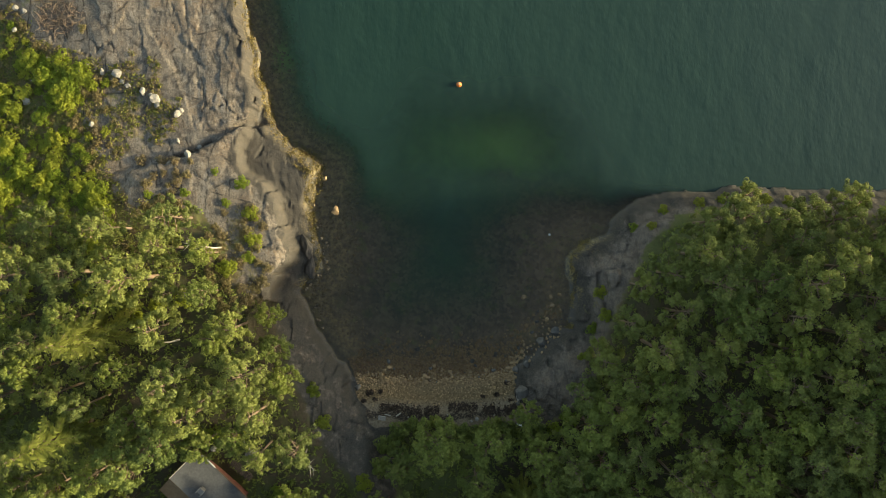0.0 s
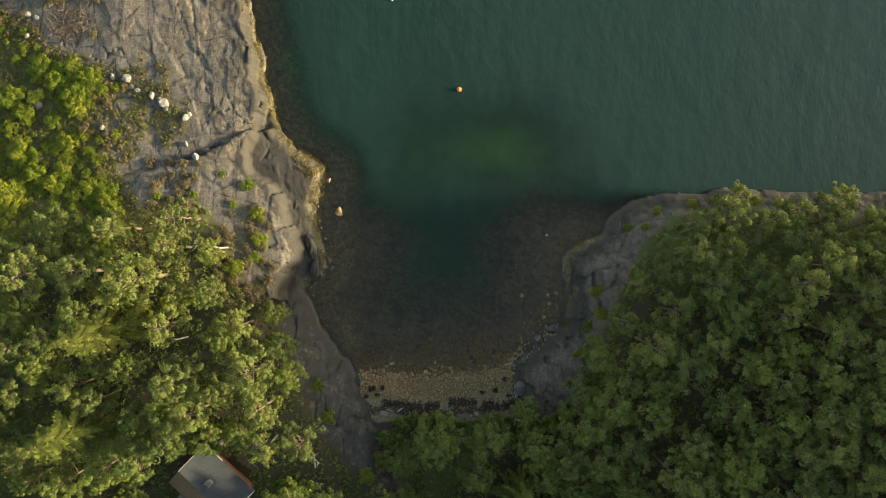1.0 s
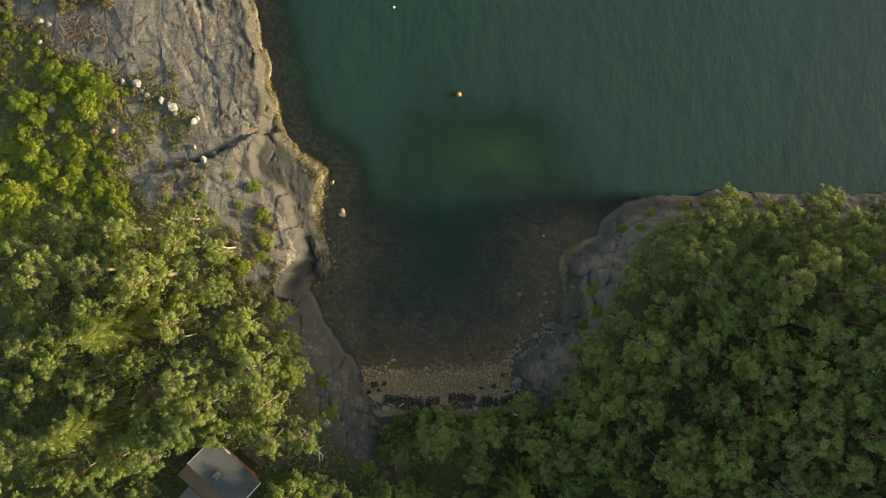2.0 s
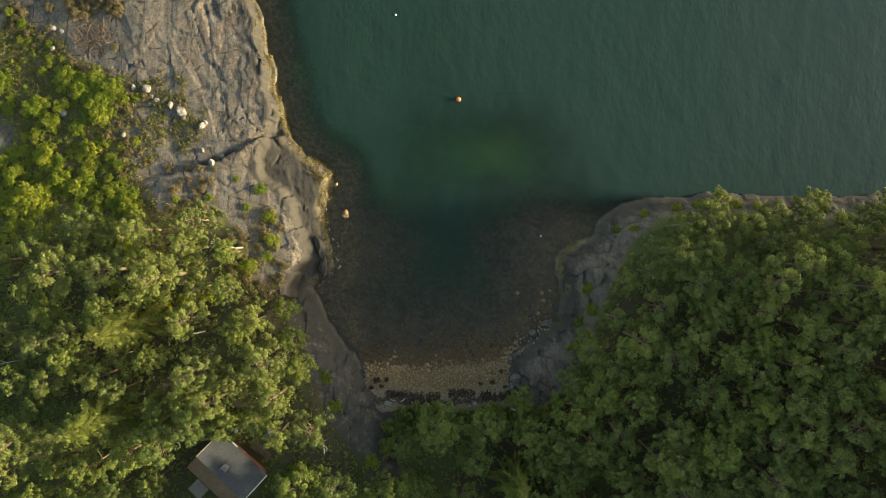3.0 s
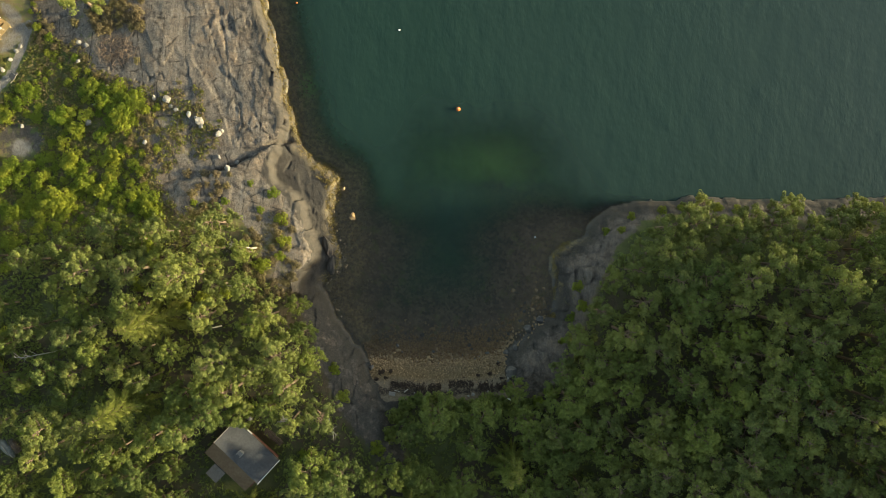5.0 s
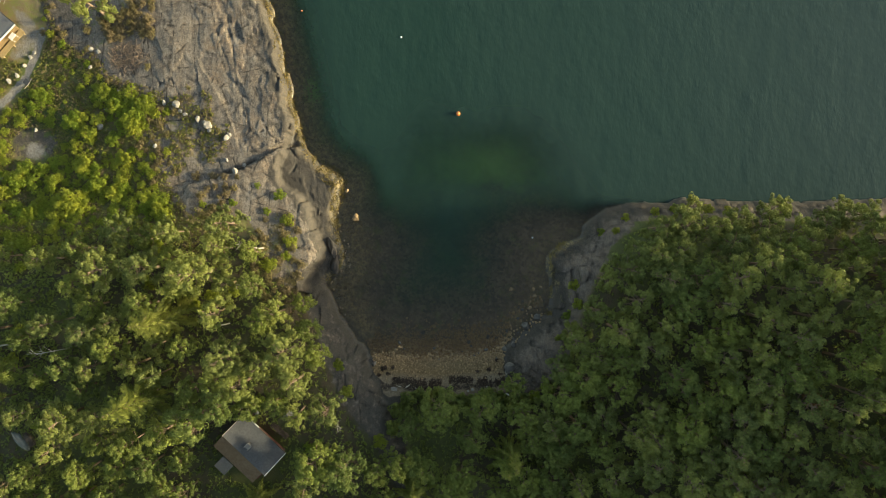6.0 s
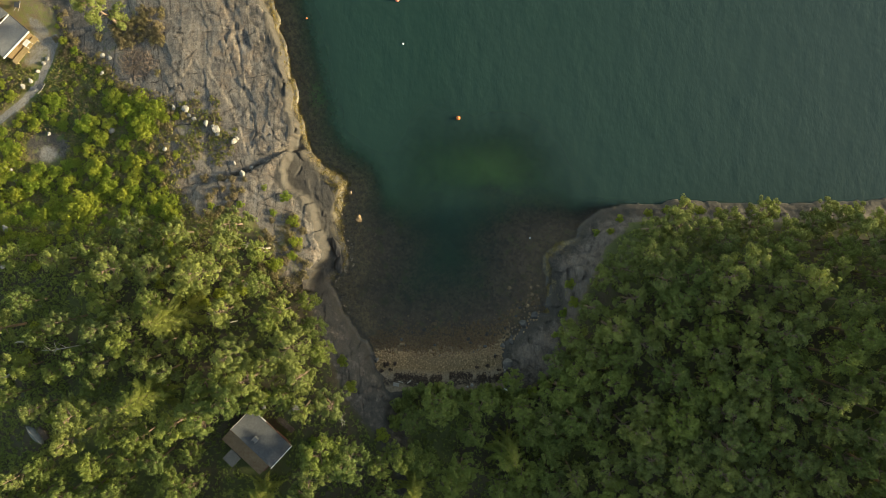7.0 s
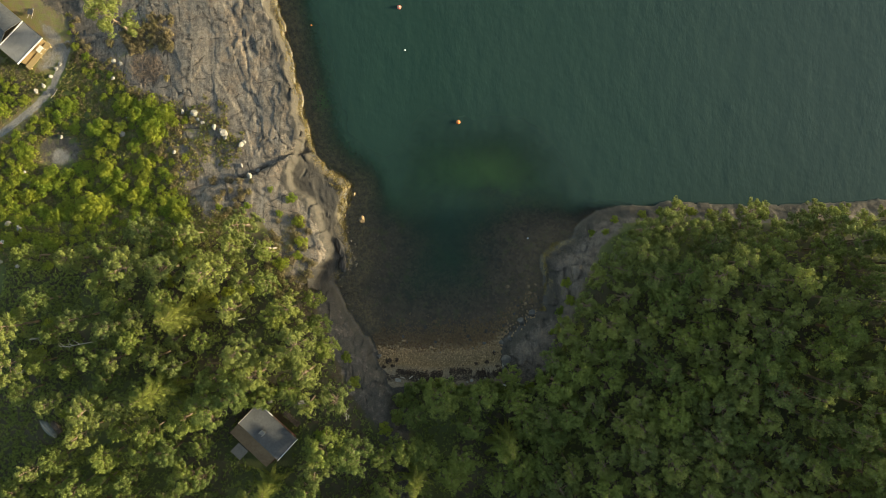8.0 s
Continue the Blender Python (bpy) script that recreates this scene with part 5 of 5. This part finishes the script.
# heather, grass and low shrubs creeping over the rock
fringe = scattered((-58, 4), (-24, 36), 1.05, lambda x, y: (signed(x, y, GREEN_WEST) > -1.5) & (signed(x, y, GREEN_WEST) < 7.5) & (signed(x, y, LOWLAND) > 7) & (fbm(x * 0.33, y * 0.33, 3, 41) > 0.0 + 0.06 * np.maximum(signed(x, y, GREEN_WEST), 0)), 2600)
for k, (x, y) in enumerate(fringe[:200]):
    r = rng.uniform(0.5, 1.0)
    if k % 4:
        HEATHERS.put(k, x, y, ground_height(x, y) - 0.04, rng.uniform(0, 360), r, r, label="dry brownish heather on the rock", category="heather", group="heather clumps")
    else:
        SHRUBS.put(k, x, y, ground_height(x, y) - 0.04, rng.uniform(0, 360), 0.75 * r, 0.5 * r, label="low green shrub in a crevice of the rock", category="shrub", group="shrubs on the rock")
for k, (x, y, r) in enumerate([(-23.3, 8.3, 0.9), (-22.0, 4.7, 1.0), (-21.3, 1.7, 1.1), (-21.8, -0.3, 0.8), (-24.9, 6.0, 0.6), (-26.4, 9.6, 0.5), (-24.0, -1.5, 1.2), (18.7, -4.5, 1.0), (19.2, -7.2, 0.9), (17.8, -8.8, 0.8), (16.6, -12.0, 0.7), (30.5, 6.2, 0.8), (33.2, 6.6, 0.7), (22.8, 3.2, 0.7), (38.2, 6.5, 0.9), (41.0, 6.3, 0.8), (49.3, 6.2, 1.0), (57.2, 6.4, 0.9), (60.5, 6.6, 1.0), (26.2, 5.3, 0.7), (24.6, 3.4, 0.6), (14.9, -19.2, 1.2), (13.2, -20.6, 1.1), (-9.0, -26.5, 1.2), (-14.8, -15.6, 0.9), (-13.6, -19.2, 1.0)]):
    SHRUBS.put(k, x, y, ground_height(x, y) - 0.05, rng.uniform(0, 360), r, 0.6 * r, label="sparse green shrub clinging to the shore rock", category="shrub", group="shrubs on the shore rock")

for k, (x, y, r) in enumerate([(-5.2, -20.9, 1.3), (-3.6, -20.1, 1.0), (-2.2, -20.5, 1.3), (-0.8, -19.9, 0.9), (0.8, -20.8, 1.2), (2.4, -20.9, 1.1), (3.8, -21.0, 1.0), (5.4, -20.5, 1.3), (6.7, -20.1, 1.0), (7.9, -20.6, 1.2), (-6.6, -22.3, 1.3), (9.6, -21.4, 1.3), (11.2, -20.8, 1.2), (-7.2, -24.6, 1.2)]):
    BEACH_BUSHES.put(k, x, y, ground_height(x, y) - 0.05, rng.uniform(0, 360), r, 1.5 * r, label="dark green leafy bush at the back of the beach", category="shrub", group="bushes behind the beach")

for k, (x, y) in enumerate(scattered((-49.1, 30.6), (-41.5, 35.7), 0.8, lambda x, y: fbm(x * 0.5, y * 0.5, 3, 48) > -0.2, 120)):
    r = rng.uniform(0.7, 1.2)
    HEATHERS.put(k, x, y, ground_height(x, y) - 0.05, rng.uniform(0, 360), r, r, label="olive-brown heather beside the lone pine", category="heather", group="heather beside the pine")

moor = scattered((-28, -7), (-19.5, 7), 0.95, lambda x, y: (np.hypot((x + 23.2) / 3.6, (y + 0.5) / 6.8) < 1) & (fbm(x * 0.5, y * 0.5, 3, 46) > -0.15), 400)
for k, (x, y) in enumerate(moor[:60]):
    r = rng.uniform(0.6, 1.1)
    HEATHERS.put(k, x, y, ground_height(x, y) - 0.05, rng.uniform(0, 360), r, 0.8 * r, label="dry reddish-brown heather above the cliff", category="heather", group="heather above the cliff")


def tufts(name, spots, size, material, upright=0.35):
    """Low ground cover in one mesh."""
    xs, ys = np.array(spots).T
    z = land(xs, ys)[0]
    n = 5
    cen = np.repeat(np.stack([xs, ys, z], -1), n, 0) + np.stack([rng.normal(0, 0.13, len(xs) * n), rng.normal(0, 0.13, len(xs) * n), rng.uniform(0.02, 0.22, len(xs) * n)], -1)
    nor = rng.normal(0, 0.6, cen.shape) + np.array([0, 0, 1.2])
    v, f = leaves(rng, cen, nor, size, 0.35, upright)
    return new(name, mesh_of(name, v, f, material))


def many(lo, hi, count, inside):
    x, y = rng.uniform(lo[0], hi[0], count), rng.uniform(lo[1], hi[1], count)
    ok = inside(x, y)
    return np.stack([x[ok], y[ok]], -1)


open_heath = many((-76, -2), (-30, 40), 20000, lambda x, y: ((signed(x, y, GREEN_WEST) < 1.0) | ((np.hypot((x + 38) / 7.5, (y - 17.5) / 6.5) < 1) & (fbm(x * 0.6, y * 0.6, 4, 44) > -0.05))) & (near_line(x, y, FOOTPATH) > 0.9) & (signed(x, y, [(-68, 42), (-60, 40), (-57, 32.5), (-61, 27.5), (-70, 33)]) > 0.3) & (np.hypot((x + 59.2) / 3.2, (y - 15.5) / 2.6) > 1))
half = len(open_heath) // 2
bank = many((-28, -8), (-18, 8), 1500, lambda x, y: (np.hypot((x + 23.2) / 3.4, (y + 0.5) / 6.5) < 1) & (fbm(x * 0.6, y * 0.6, 4, 45) > 0.0))
tagged(tufts("bank_grass", bank, 0.13, M_DRY), "dry grass and heather on the bank above the rocks", "grass", kind="stuff")
tagged(tufts("heath_grass", open_heath[:half], 0.2, M_GRASS), "yellow-green grass and bilberry of the heath", "grass", kind="stuff")
tagged(tufts("dry_grass", open_heath[half:], 0.17, M_DRY), "dry brown heather and grass of the heath", "grass", kind="stuff")
floor = many((-76, -42), (76, 5), 20000, lambda x, y: ((signed(x, y, GREEN_WEST) < -0.5) | (signed(x, y, GREEN_EAST) < -0.5)) & (np.hypot(x + 26.8, y + 28) > 4.5) & (signed(x, y, LAWN) > 0))
glade = many((-78, -38), (-54, 1), 5000, lambda x, y: (signed(x, y, GREEN_WEST) < -0.5) & (np.hypot(x + 60.6, y + 26.7) > 2.2) & (signed(x, y, LAWN) > 0))
tagged(tufts("glade_grass", glade, 0.2, M_BROAD), "dark green grass and ferns of the shaded glade", "grass", kind="stuff")
tagged(tufts("forest_undergrowth", floor, 0.22, M_BROAD), "dark green ferns and bilberry under the trees", "undergrowth", kind="stuff")
M_SHOREWRACK = leaf_material("bladder_wrack", (0.10, 0.062, 0.012), (0.40, 0.31, 0.13), (0.26, 0.18, 0.04), 0.15)
fringe_wrack = many((-30, -4), (-11, 44), 26000, lambda x, y: (np.abs(signed(x, y, WATERS) - 0.25) < 0.35 + 1.6 * np.exp(-((x + 16.5) / 2.6) ** 2 - ((y - 10.8) / 2.6) ** 2) + 0.5 * fbm(x * 0.7, y * 0.7, 3, 71)) & (fbm(x * 1.3, y * 1.3, 3, 72) > -0.25))
tagged(tufts("shore_wrack", fringe_wrack, 0.11, M_SHOREWRACK), "yellow-brown wrack and barnacles along the water line", "seaweed", kind="stuff")
east_wrack = many((12, -9), (18, 4), 5000, lambda x, y: (np.abs(signed(x, y, WATERS) - 0.15) < 0.25 + 0.35 * fbm(x * 0.7, y * 0.7, 3, 73)) & (fbm(x * 1.3, y * 1.3, 3, 74) > 0.0))
tagged(tufts("shore_wrack", east_wrack, 0.09, M_SHOREWRACK), "pale barnacles and wrack on the eastern rock edge", "seaweed", kind="stuff")
twigs = []
for k in range(170):
    a, r = rng.uniform(0, 6.28), 2.6 * math.sqrt(rng.random())
    x, y, turn, ln = -45.3 + 1.1 * r * math.cos(a), 28 + 0.8 * r * math.sin(a), rng.uniform(0, 6.28), rng.uniform(0.4, 1.5)
    z = ground_height(x, y)
    dx, dy = ln * math.cos(turn), ln * math.sin(turn)
    twigs.append(tube([(x, y, z + 0.02), (x + 0.5 * dx, y + 0.5 * dy, z + rng.uniform(0.15, 0.4)), (x + dx, y + dy, z + rng.uniform(0.05, 0.5))], [0.035, 0.025, 0.01], 4))
v, f = merge(twigs)
tagged(new("brushwood", mesh_of("brushwood", v, f, M_BARK)), "dry brown brushwood lying on the rock slab", "branches", kind="stuff")
